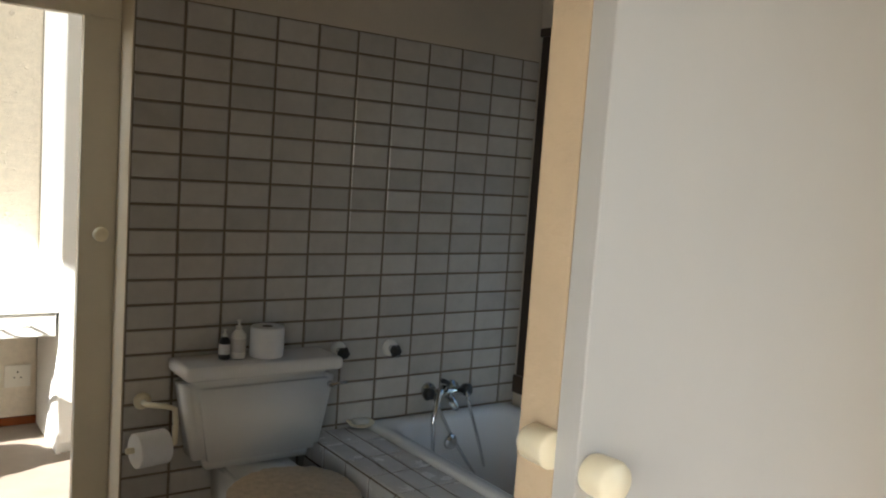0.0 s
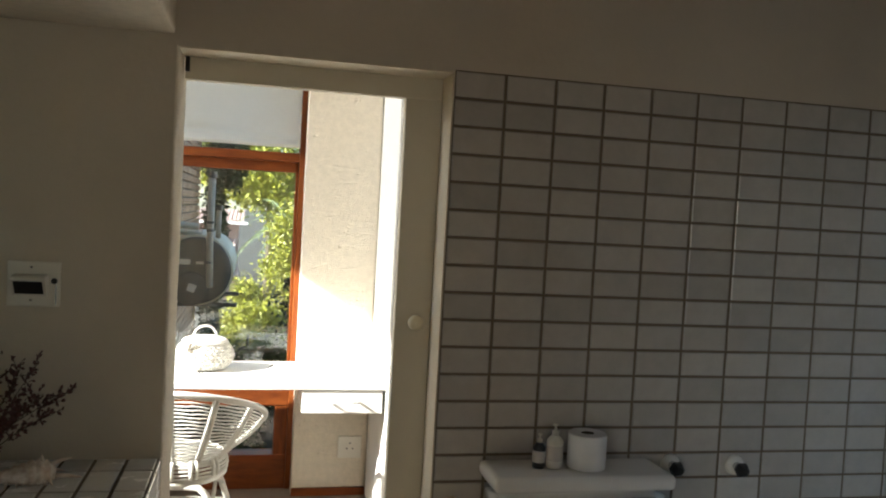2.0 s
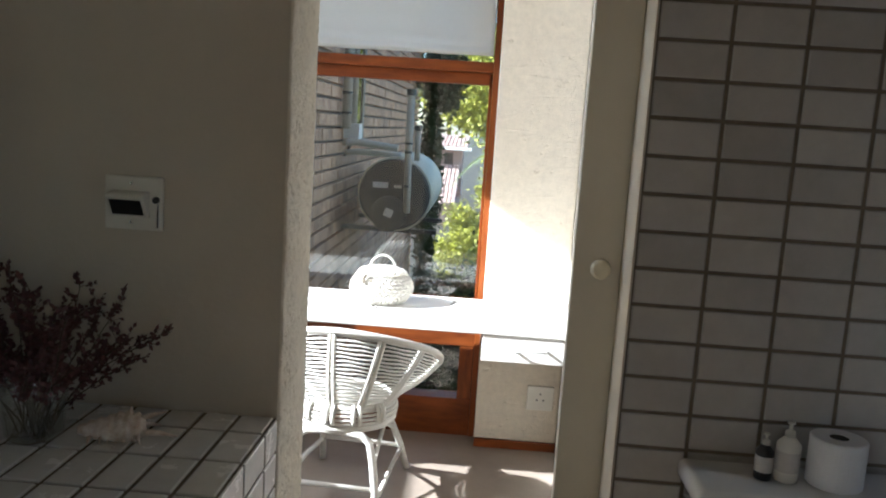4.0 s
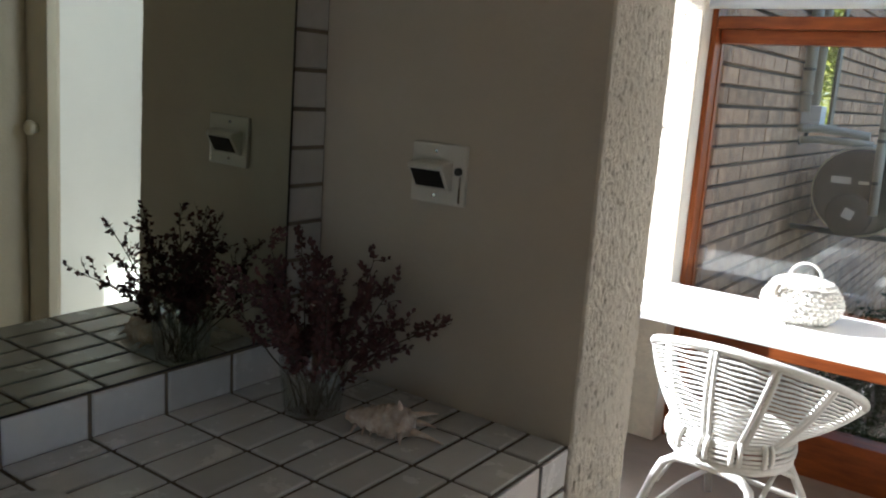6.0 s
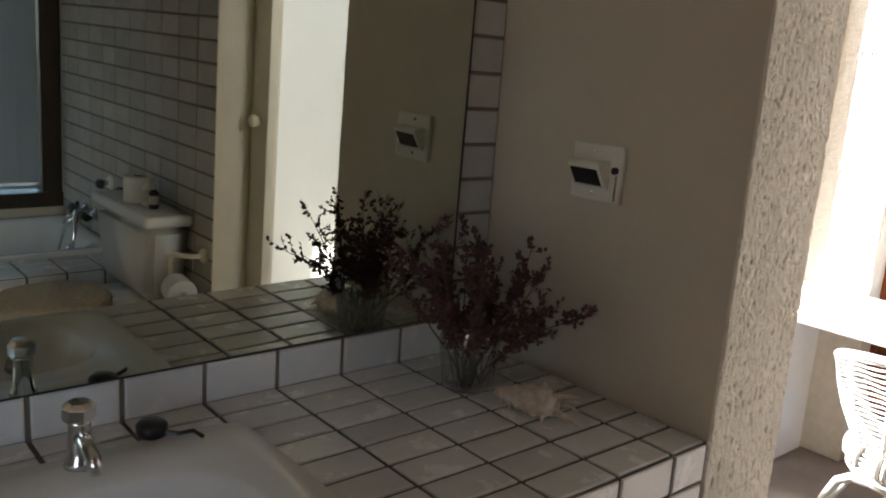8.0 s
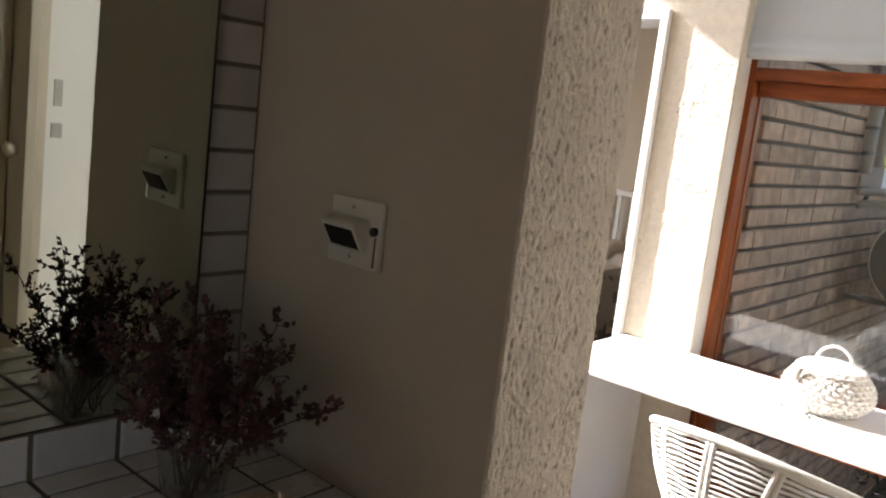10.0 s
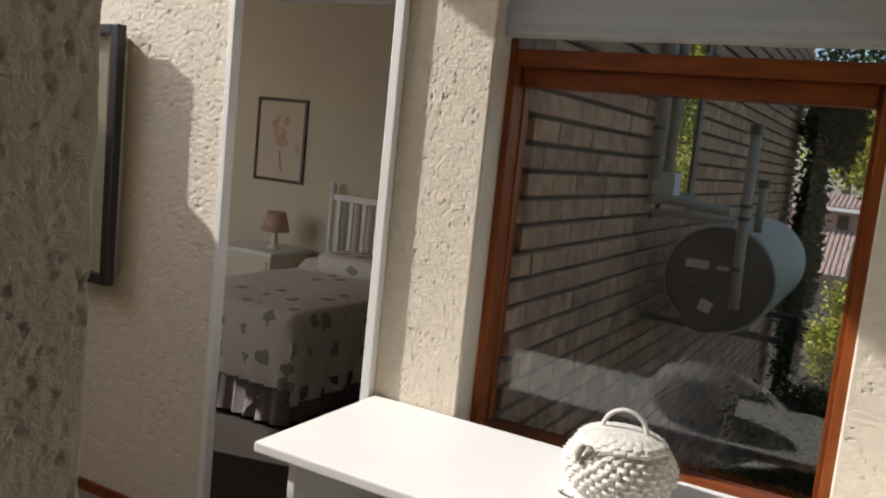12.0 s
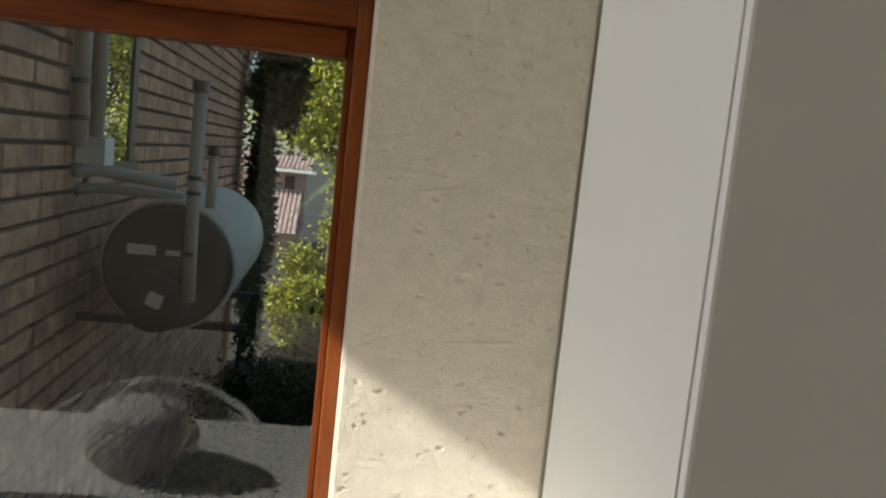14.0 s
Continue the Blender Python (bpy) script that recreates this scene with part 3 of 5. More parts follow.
# plates for a door's handle and keyhole, set straight on the white wall
for z, hw, hh in ((1.378, 0.020, 0.062), (1.200, 0.026, 0.034)):
    plate = thing("handle_plate", 2.3, 4.06, z, "small pale grey door handle plate on the white wall", "switch", "plates on the white wall")
    part("plate", box(-0.008, 0.0, -hw, hw, -hh, hh, 0.003), "door_paint", plate)
    part("plate_boss", box(-0.012, -0.008, -hw * 0.5, hw * 0.5, -hh * 0.4, hh * 0.4, 0.002), "door_paint", plate)
# wall socket outlet
out = thing("wall_outlet", 1.250, 5.329, 0.273, "white three-pin wall socket plate", "socket")
part("plate", box(-0.066, 0.066, -0.010, 0.0, -0.062, 0.062, 0.004), "plate", out)
for dx, dz in ((0, 0.022), (-0.016, -0.008), (0.016, -0.008)):
    part("pin_hole", lathe([(0.0045, -0.0112), (0.0045, -0.009)], 12, axis='y', origin=(dx, 0, dz)), "black", out)

# ---------------------------------------------------------------- bathroom things
# vanity
van = thing("vanity_counter", 0.0, 0.0, 0.0, "tiled vanity counter built between the walls", "vanity")
carc = box(-0.262, 0.436, 1.325, 1.868, 0.0, 0.856)
box(-0.262, 0.436, 2.392, 3.2365, 0.0, 0.856, 0, carc)
box(-0.262, 0.018, 1.868, 2.392, 0.0, 0.856, 0, carc)
box(0.360, 0.436, 1.868, 2.392, 0.0, 0.856, 0, carc)
box(0.018, 0.360, 1.868, 2.392, 0.0, 0.68, 0, carc)
part("carcass", carc, "grout_dark", van, "brown grout bed")
part("splash_bed", box(-0.262, -0.232, 1.325, 3.2365, 0.856, 0.948), "grout", van)
part("edge_strip", box(0.4345, 0.438, 1.325, 3.236, 0.50, 0.858), "grout_dark", van)
mir = thing("vanity_mirror", -0.2435, 3.110, 0.953, "large frameless wall mirror leaning above the vanity", "mirror")
mir.matrix_world = pose(-0.2395, 3.110, 0.953, 0, 0, 0) @ Euler((0, radians(1.0), radians(1.25))).to_matrix().to_4x4()
part("mirror_glass", box(-0.005, 0.0, -1.74, 0.0, 0.0, 1.115), "mirror", mir)
part("back_board", box(-0.009, -0.0055, -1.74, -0.003, 0.0, 1.115), "black", mir, "dark mirror backing")
part("edge", box(-0.009, 0.0005, 0.0003, 0.006, 0.0, 1.115), "black", mir, "dark mirror edge")
part("edge", box(-0.005, 0.0008, -1.74, 0.006, -0.004, -0.0004), "black", mir, "dark mirror edge")

# shaver socket
sh = thing("shaver_socket", 0.088, 3.2365, 1.357, "white shaver socket with a dark hinged flap", "shaver socket")
part("plate", box(-0.069, 0.069, -0.012, 0.0, -0.063, 0.063, 0.004), "plate", sh)
def hood():
    b = bmesh.new()
    pr = [(0.028, -0.012), (0.024, -0.046), (0.016, -0.052), (-0.032, -0.022), (-0.033, -0.012)]
    L = [b.verts.new((-0.052, y, z)) for z, y in pr]
    R = [b.verts.new((0.038, y, z)) for z, y in pr]
    for i in range(4):
        b.faces.new((L[i], R[i], R[i + 1], L[i + 1]))
    b.faces.new(L[::-1])
    b.faces.new(R)
    bmesh.ops.recalc_face_normals(b, faces=b.faces[:])
    bmesh.ops.bevel(b, geom=b.edges[:], offset=0.002, segments=1, affect='EDGES')
    return b
part("hood", hood(), "plate", sh)
flap = part("flap", box(-0.044, 0.030, -0.0015, 0.002, -0.021, 0.021, 0.001), "black", sh, "dark flap")
flap.matrix_world = pose(0.088, 3.2365, 1.357) @ pose(0, -0.0375, -0.008, 32, 0, 0)
part("switch", lathe([(0.006, -0.020), (0.008, -0.019), (0.008, -0.012)], 14, axis='y', origin=(0.054, 0, 0.010)), "black", sh, "small round switch")
part("slide_bar", tube([(0.058, -0.014, 0.0), (0.058, -0.014, -0.055)], 0.0022, 6), "chrome", sh)
for dz in (0.047, -0.045):
    part("screw", lathe([(0.0, -0.0145), (0.0035, -0.014), (0.0045, -0.012)], 12, axis='y', origin=(-0.006, 0, dz)), "chrome", sh)

# toilet
wc = thing("toilet", 1.688, 3.0, 0.0, "white ceramic toilet with a low cistern", "toilet")
def tapered(x, y0, y1, z0, z1, k, bevel):
    b = box(-x, x, y0, y1, z0, z1)
    for v in b.verts:
        if v.co.z < (z0 + z1) / 2:
            v.co.x *= k
            v.co.y = y1 + (v.co.y - y1) * 0.9
    bmesh.ops.bevel(b, geom=b.edges[:], offset=bevel, segments=4, affect='EDGES')
    return b
part("cistern", tapered(0.285, 0.030, 0.222, 0.475, 0.812, 0.80, 0.040), "ceramic", wc, "", True)
part("cistern_lid", box(-0.291, 0.291, 0.022, 0.226, 0.802, 0.850, 0.022, seg=5), "ceramic", wc, "", True)
lev = part("flush_lever", tube([(0.235, 0.022, 0.755), (0.235, 0.008, 0.755), (0.245, 0.002, 0.757), (0.290, -0.004, 0.762)], [0.012, 0.010, 0.007, 0.006], 12), "chrome", wc, "chrome flush lever", True)
def egg(profile, cy, n=36, k=1.28):
    b = bmesh.new()
    rings = []
    for r, z in profile:
        rings.append([b.verts.new((r * math.cos(2 * math.pi * i / n), cy + r * math.sin(2 * math.pi * i / n) * (k if math.sin(2 * math.pi * i / n) < 0 else 0.92), z)) for i in range(n)])
    for a, c in zip(rings, rings[1:]):
        for i in range(n):
            b.faces.new((a[i], a[(i + 1) % n], c[(i + 1) % n], c[i]))
    b.faces.new(rings[0][::-1])
    b.faces.new(rings[-1])
    return b
part("bowl", egg([(0.115, 0.0), (0.10, 0.12), (0.12, 0.24), (0.175, 0.36), (0.188, 0.410), (0.185, 0.416)], -0.21), "ceramic", wc, "", True)
part("bowl_back", tapered(0.135, -0.06, 0.215, 0.0, 0.474, 0.8, 0.02), "ceramic", wc, "", True)
part("seat", egg([(0.190, 0.417), (0.200, 0.422), (0.200, 0.434), (0.194, 0.438)], -0.20), "ceramic", wc, "", True)
def fluffy():
    b = egg([(0.200, 0.439), (0.212, 0.450), (0.214, 0.470), (0.196, 0.489), (0.12, 0.497), (0.04, 0.498)], -0.20, 60)
    bmesh.ops.subdivide_edges(b, edges=b.edges[:], cuts=2, use_grid_fill=True)
    for v in b.verts:
        v.co += Vector((noise.noise(v.co * 70), noise.noise(v.co * 70 + Vector((9, 0, 0))), noise.noise(v.co * 60 + Vector((0, 7, 0))))) * 0.006
    return b
part("lid_cover", fluffy(), "fluff", wc, "fluffy beige fabric lid cover", True)
# things on the cistern
def bottle(x, h, r, mat, lab):
    t = thing("soap_bottle", x, 3.128, 0.8505, lab, "bottle", "bottles on the cistern")
    part("body", lathe([(r * 0.9, 0.0), (r, 0.006), (r, h * 0.62), (r * 0.55, h * 0.72), (r * 0.4, h * 0.75)], 20), mat, t, "", True)
    part("pump", lathe([(r * 0.42, h * 0.75), (r * 0.42, h * 0.84), (r * 0.15, h * 0.86), (r * 0.15, h * 0.96), (r * 0.35, h * 0.97), (r * 0.3, h)], 14), "plate", t, "pale pump top", True)
    part("label", lathe([(r * 1.01, h * 0.18), (r * 1.012, h * 0.2), (r * 1.012, h * 0.5), (r * 1.01, h * 0.52)], 20), "label", t, "pale paper label")
bottle(1.562, 0.105, 0.020, "black", "small dark bottle standing on the cistern")
bottle(1.612, 0.135, 0.026, "plate", "pale pump bottle standing on the cistern")
def roll(r, w, name, lab, hub=0.021):
    t = thing(name, 0, 0, 0, lab, "toilet roll")
    part("paper", lathe([(hub, 0.0), (r - 0.003, 0.0), (r, 0.003), (r, w - 0.003), (r - 0.003, w), (hub, w), (hub, 0.0)], 40), "paper", t, "", False)
    part("core", lathe([(hub - 0.001, 0.001), (hub - 0.001, w - 0.001)], 24), "soil", t, "dark cardboard core")
    return t
r1 = roll(0.060, 0.108, "toilet_roll", "spare white toilet roll standing on the cistern")
r1.matrix_world = pose(1.718, 3.128, 0.8505)
holder = thing("roll_holder", 1.318, 3.236, 0.690, "cream plastic toilet roll holder on the tiles", "roll holder")
part("flange", lathe([(0.028, 0.0), (0.030, -0.008), (0.020, -0.020), (0.012, -0.024)][::-1], 24, axis='y', origin=(0, 0, 0.01)), "cream_knob", holder, "", True)
part("arm", tube([(0, -0.02, 0.01), (0.0, -0.06, 0.012), (0.05, -0.10, 0.012), (0.082, -0.105, 0.0), (0.086, -0.105, -0.05), (0.084, -0.105, -0.118), (0.07, -0.105, -0.125), (-0.075, -0.105, -0.125)], 0.010, 12), "cream_knob", holder, "", True)
r2 = roll(0.058, 0.108, "toilet_roll", "part-used white toilet roll on the wall holder")
r2.matrix_world = pose(1.269, 3.122, 0.5645, 0, 90, 9)
# stopcocks
def stopcock(x, z):
    t = thing("wall_tap", x, 3.236, z, "wall tap with white rosette and black handle", "tap", "taps on the tiled wall")
    part("rosette", lathe([(0.0, -0.016), (0.024, -0.015), (0.033, -0.008), (0.034, 0.0)], 28, axis='y'), "plate", t, "", True)
    part("spindle", tube([(0, -0.014, 0), (0, -0.040, 0)], 0.013, 14), "chrome", t, "", True)
    h = lathe([(0.0, -0.074), (0.014, -0.073), (0.024, -0.060), (0.027, -0.048), (0.022, -0.038), (0.012, -0.036)], 6, axis='y', origin=(0, 0, -0.004))
    part("handle", h, "black", t, "black faceted handle")
stopcock(2.065, 0.822)
stopcock(2.305, 0.815)
# bath
bath = thing("bathtub", 2.58, 2.44, 0.0, "white enamelled bath set in a tiled ledge", "bath")
def tub():
    b = bmesh.new()
    ox, oy = 0.375, 0.792
    loops = []
    for ix, iy, z, rad in ((ox, oy, 0.495, 0.03), (ox, oy, 0.515, 0.03), (ox - 0.012, oy - 0.012, 0.520, 0.03), (ox - 0.055, oy - 0.070, 0.517, 0.10), (ox - 0.070, oy - 0.085, 0.495, 0.12), (ox - 0.10, oy - 0.12, 0.30, 0.14), (ox - 0.14, oy - 0.18, 0.16, 0.14), (ox - 0.22, oy - 0.28, 0.13, 0.10)):
        pts = []
        for cx, cy, a0 in ((1, 1, 0), (-1, 1, 90), (-1, -1, 180), (1, -1, 270)):
            for k in range(7):
                a = radians(a0 + 90 * k / 6)
                pts.append(b.verts.new((cx * (ix - rad) + rad * math.cos(a), cy * (iy - rad) + rad * math.sin(a), z)))
        loops.append(pts)
    for p, q in zip(loops, loops[1:]):
        for i in range(len(p)):
            b.faces.new((p[i], p[(i + 1) % len(p)], q[(i + 1) % len(q)], q[i]))
    b.faces.new(loops[-1])
    return b
part("tub", tub(), "ceramic", bath, "", True)
part("overflow", lathe([(0.0, -0.016), (0.022, -0.015), (0.031, -0.007), (0.034, 0.0)], 24, axis='y', origin=(-0.01, 0.684, 0.415)), "chrome", bath, "chrome overflow rose", True)
ledge = thing("bath_ledge", 0, 0, 0, "brown-grouted tiled ledge along the bath", "ledge")
part("ledge_core", box(1.946, 2.206, 1.641, 3.241, 0.0, 0.496), "grout", ledge)
# bath mixer with hose
mix = thing("bath_mixer", 2.575, 3.236, 0.615, "chrome bath mixer with hand shower hose", "mixer tap")
part("body", tube([(-0.075, -0.055, 0.0), (0.075, -0.055, 0.0)], 0.019, 16), "chrome", mix, "", True)
for sx in (-0.062, 0.062):
    part("rosette", lathe([(0.013, -0.055), (0.014, -0.018), (0.032, -0.012), (0.034, 0.0)], 24, axis='y', origin=(sx, 0, 0)), "chrome", mix, "", True)
    part("handle", lathe([(0.012, -0.018), (0.026, -0.010), (0.027, 0.018), (0.018, 0.024), (0.0, 0.025)], 10, axis='x', origin=(sx * 1.6, -0.055, 0.0)), "black", mix, "black tap handle", True)
part("lever", tube([(0.0, -0.055, 0.015), (-0.01, -0.075, 0.045), (-0.05, -0.085, 0.060)], [0.010, 0.009, 0.011], 10), "black", mix, "black diverter lever", True)
part("spout", tube([(0, -0.06, -0.01), (0, -0.09, -0.025), (0, -0.13, -0.055)], [0.017, 0.016, 0.014], 14), "chrome", mix, "", True)
hs = []
for k in range(33):
    a = k / 32
    hs.append((0.085 + 0.17 * math.sin(a * math.pi) - 0.17 * a, -0.08 - 0.06 * math.sin(a * 3.1), 0.02 * math.sin(a * 9.4) * (1 - a) - 0.40 * math.sin(a * math.pi) ** 0.85))
part("hose", tube(hs, 0.0075, 10), "chrome", mix, "ribbed metal shower hose", True)
part("hand_shower", tube([(-0.035, -0.075, 0.02), (-0.075, -0.10, 0.012), (-0.115, -0.125, -0.10), (-0.11, -0.13, -0.20), (-0.10, -0.125, -0.30)], [0.022, 0.014, 0.009, 0.008, 0.007], 12), "chrome", mix, "chrome hand shower", True)
dish = thing("soap_dish", 2.165, 3.195, 0.519, "small cream soap dish on the bath ledge", "soap dish")
part("dish", lathe([(0.0, 0.0), (0.045, 0.0), (0.058, 0.014), (0.055, 0.016), (0.045, 0.006), (0.0, 0.005)], 28), "cream_knob", dish, "", True)
part("soap", box(-0.032, 0.032, -0.020, 0.020, 0.006, 0.024, 0.007, seg=3), "plate", dish, "bar of pale soap", True)
# bathroom window
bw = tagged(thing("window_2"), "dark-stained bathroom window behind a venetian blind", "window", "", "structure")
part("jamb", box(3.004, 3.10, 3.135, 3.236, 0.60, 2.19, 0.004), "dark_wood", bw)
part("jamb", box(3.004, 3.10, 1.80, 1.90, 0.60, 2.19, 0.004), "dark_wood", bw)
part("head", box(3.004, 3.10, 1.90, 3.135, 2.10, 2.19, 0.004), "dark_wood", bw)
part("architrave", box(2.985, 3.004, 1.74, 3.232, 2.165, 2.20, 0.003), "dark_wood", bw)
part("transom", box(3.048, 3.10, 1.90, 3.135, 1.75, 1.83, 0.004), "dark_wood", bw)
part("sill", box(2.985, 3.10, 1.80, 3.236, 0.56, 0.64, 0.004), "dark_wood", bw)
part("mullion", box(3.048, 3.10, 2.45, 2.53, 0.64, 1.75, 0.004), "dark_wood", bw)
for z0, z1 in ((0.641, 1.749), (1.831, 2.099)):
    pane = part("pane", box(3.07, 3.074, 1.901, 3.134, z0, z1), "glass", bw)
    pane.visible_shadow = False
vb = thing("venetian_blind", 3.020, 2.517, 2.075, "white metal venetian blind lowered over the window", "blind")
part("head_rail", box(-0.012, 0.012, -0.612, 0.612, -0.005, 0.024, 0.003), "slat", vb)
sl = pillow(1.215, 0.024, 0.0008, 0.0002)
sl_me = mesh_of("slat", sl, "slat")
for i in range(66):
    s = part("slat", sl_me, None, vb)
    s.matrix_world = pose(3.020, 2.517, 2.055 - i * 0.0208) @ pose(0, 0, 0, 0, -64, 0) @ pose(0, 0, 0, 90, 0, 90)
for dy in (-0.5, 0.5):
    part("cord", tube([(-0.013, dy, 0.0), (-0.013, dy, -1.39)], 0.0012, 5), "slat", vb)
part("bottom_rail", box(-0.012, 0.012, -0.608, 0.608, -1.415, -1.398, 0.003), "slat", vb)
# basin
bas = thing("wash_basin", 0.145, 2.13, 0.856, "white ceramic basin dropped into the tiled counter", "basin")
def basin():
    b = bmesh.new()
    loops = []
    for hx, hy, z, e, sx in ((0.240, 0.350, 0.004, 12, 0), (0.240, 0.350, 0.020, 12, 0), (0.234, 0.344, 0.026, 11, 0), (0.165, 0.255, 0.024, 3.0, 0.045), (0.156, 0.246, 0.010, 2.8, 0.045), (0.135, 0.215, -0.07, 2.4, 0.045), (0.09, 0.16, -0.125, 2.2, 0.02), (0.02, 0.02, -0.135, 2, 0.0)):
        pts = []
        for k in range(64):
            a = 2 * math.pi * k / 64
            c, s = math.cos(a), math.sin(a)
            pts.append(b.verts.new((sx + hx * math.copysign(abs(c) ** (2 / e), c), hy * math.copysign(abs(s) ** (2 / e), s), z)))
        loops.append(pts)
    for p, q in zip(loops, loops[1:]):
        for i in range(64):
            b.faces.new((p[i], p[(i + 1) % 64], q[(i + 1) % 64], q[i]))
    b.faces.new(loops[-1])
    return b
part("bowl", basin(), "ceramic", bas, "", True)
part("overflow", lathe([(0.007, 0.0), (0.009, 0.002), (0.009, 0.006)], 16, axis='x', origin=(-0.135, 0.03, -0.012)), "black", bas, "dark overflow hole")
tap = thing("basin_tap", -0.055, 2.175, 0.881, "chrome pillar tap on the basin rim", "tap")
part("body", lathe([(0.026, 0.0), (0.024, 0.01), (0.019, 0.02), (0.018, 0.075), (0.022, 0.08)], 20), "chrome", tap, "", True)
part("spout", tube([(0.0, 0, 0.055), (0.03, 0.0, 0.052), (0.07, 0.0, 0.040), (0.085, 0, 0.020)], [0.014, 0.013, 0.012, 0.011], 14), "chrome", tap, "", True)
part("handle", lathe([(0.022, 0.080), (0.027, 0.086), (0.027, 0.104), (0.018, 0.112), (0.0, 0.113)], 8), "chrome", tap, "faceted chrome handle")
plug = thing("basin_plug", -0.10, 2.31, 0.881, "black rubber plug on a short chain", "plug")
part("plug", lathe([(0.020, 0.0), (0.026, 0.004), (0.028, 0.022), (0.022, 0.028), (0.0, 0.030)], 20), "black", plug, "", True)
part("chain", tube([(0.01, 0.01, 0.012), (0.03, 0.035, 0.008), (0.04, 0.06, 0.012), (0.06, 0.07, 0.006)], 0.004, 6), "black", plug)
# ---------------------------------------------------------------- chair
ch = thing("cane_chair", 0.395, 4.61, 0.0, "white painted cane tub chair pushed under the desk", "chair", rz=-5)
PH = radians(106)
def shell_pt(phi, k):
    """phi from the middle of the back (-y); k from the lower ring (0) to the rim (1)."""
    low = Vector((0.195 * math.sin(phi), -0.186 * math.cos(phi), 0.462))
    high = Vector((0.358 * math.sin(phi), 0.15 - 0.33 * math.cos(phi), 0.772 - 0.205 * (abs(phi) / PH) ** 1.7))
    bow = 0.012 * math.sin(math.pi * k)
    return low.lerp(high, k) + Vector((math.sin(phi) * bow, -math.cos(phi) * bow, -bow * 0.5))
ROLL = ((0.190, 0.462), (0.200, 0.452), (0.206, 0.438), (0.208, 0.422), (0.206, 0.406), (0.200, 0.392))
def roll_pt(phi, i):
    r, z = ROLL[i]
    return Vector((r * math.sin(phi), -r * math.cos(phi), z))
def ring(r, z, n=40):
    return [(r * math.sin(2 * math.pi * i / n), -r * math.cos(2 * math.pi * i / n), z) for i in range(n)]
part("rim", tube([shell_pt(-PH + 2 * PH * i / 48, 1.0) for i in range(49)], 0.0145, 10), "cane", ch, "thick bound rim", True)
for sg in (-1, 1):
    part("side_rail", tube([shell_pt(sg * PH, k / 8) for k in range(9)], 0.0135, 10), "cane", ch, "", True)
part("upper_ring", tube(ring(0.190, 0.462), 0.010, 8, closed=True), "cane", ch, "", True)
part("lower_ring", tube(ring(0.192, 0.384), 0.016, 10, closed=True), "cane", ch, "bound lower ring", True)
part("seat", lathe([(0.0, 0.440), (0.10, 0.442), (0.186, 0.452), (0.186, 0.462), (0.10, 0.452), (0.0, 0.450)], 40), "cane", ch, "flat woven seat", True)
for i in range(1, 6):
    part("roll_strand", tube([tuple(roll_pt(2 * math.pi * k / 40, i)) for k in range(40)], 0.0062, 6, closed=True), "cane", ch, "", True)
for phi in (-68, -36, -4, 28, 60):
    a = radians(phi)
    for da in (-0.024, 0.024):
        part("rib", tube([shell_pt(a + da * (2.0 - 1.1 * k / 8), k / 8) for k in range(9)], 0.0085, 8), "cane", ch, "", True)
        part("roll_band", tube([roll_pt(a * 0.9 + da * 2.4, i) * 1.03 for i in range(6)], 0.0095, 8), "cane", ch, "", True)
for j in range(1, 20):
    row = [shell_pt(-PH + 2 * PH * i / 36, j / 20) + Vector((0, 0, 0.002 * math.sin(i * 1.7 + j))) for i in range(37)]
    part("strand", tube(row, 0.0043, 6), "cane", ch, "", True)
part("leg_arch", tube([(-0.255, -0.225, 0.0), (-0.215, -0.20, 0.15), (-0.178, -0.19, 0.27), (-0.150, -0.185, 0.335), (-0.110, -0.183, 0.364), (-0.05, -0.183, 0.370), (0.05, -0.183, 0.370), (0.110, -0.183, 0.364), (0.145, -0.185, 0.335), (0.160, -0.19, 0.27), (0.178, -0.20, 0.15), (0.195, -0.215, 0.0)], 0.0155, 10), "cane", ch, "bent cane legs", True)
for sx in (-1, 1):
    part("leg", tube([(sx * 0.120, 0.13, 0.378), (sx * 0.150, 0.20, 0.30), (sx * 0.180, 0.31, 0.15), (sx * 0.200, 0.40, 0.0)], 0.0150, 10), "cane", ch, "", True)
    part("side_stretcher", tube([(sx * 0.195, -0.200, 0.135), (sx * 0.190, 0.10, 0.145), (sx * 0.184, 0.325, 0.125)], 0.010, 8), "cane", ch, "", True)
    part("brace", tube([(sx * 0.166, -0.188, 0.26), (sx * 0.160, 0.02, 0.350), (sx * 0.162, 0.245, 0.245)], 0.009, 8), "cane", ch, "", True)
part("stretcher", tube([(-0.212, -0.198, 0.150), (0.180, -0.198, 0.150)], 0.0105, 8), "cane", ch, "", True)
part("stretcher", tube([(-0.184, 0.315, 0.140), (0.184, 0.315, 0.140)], 0.0105, 8), "cane", ch, "", True)

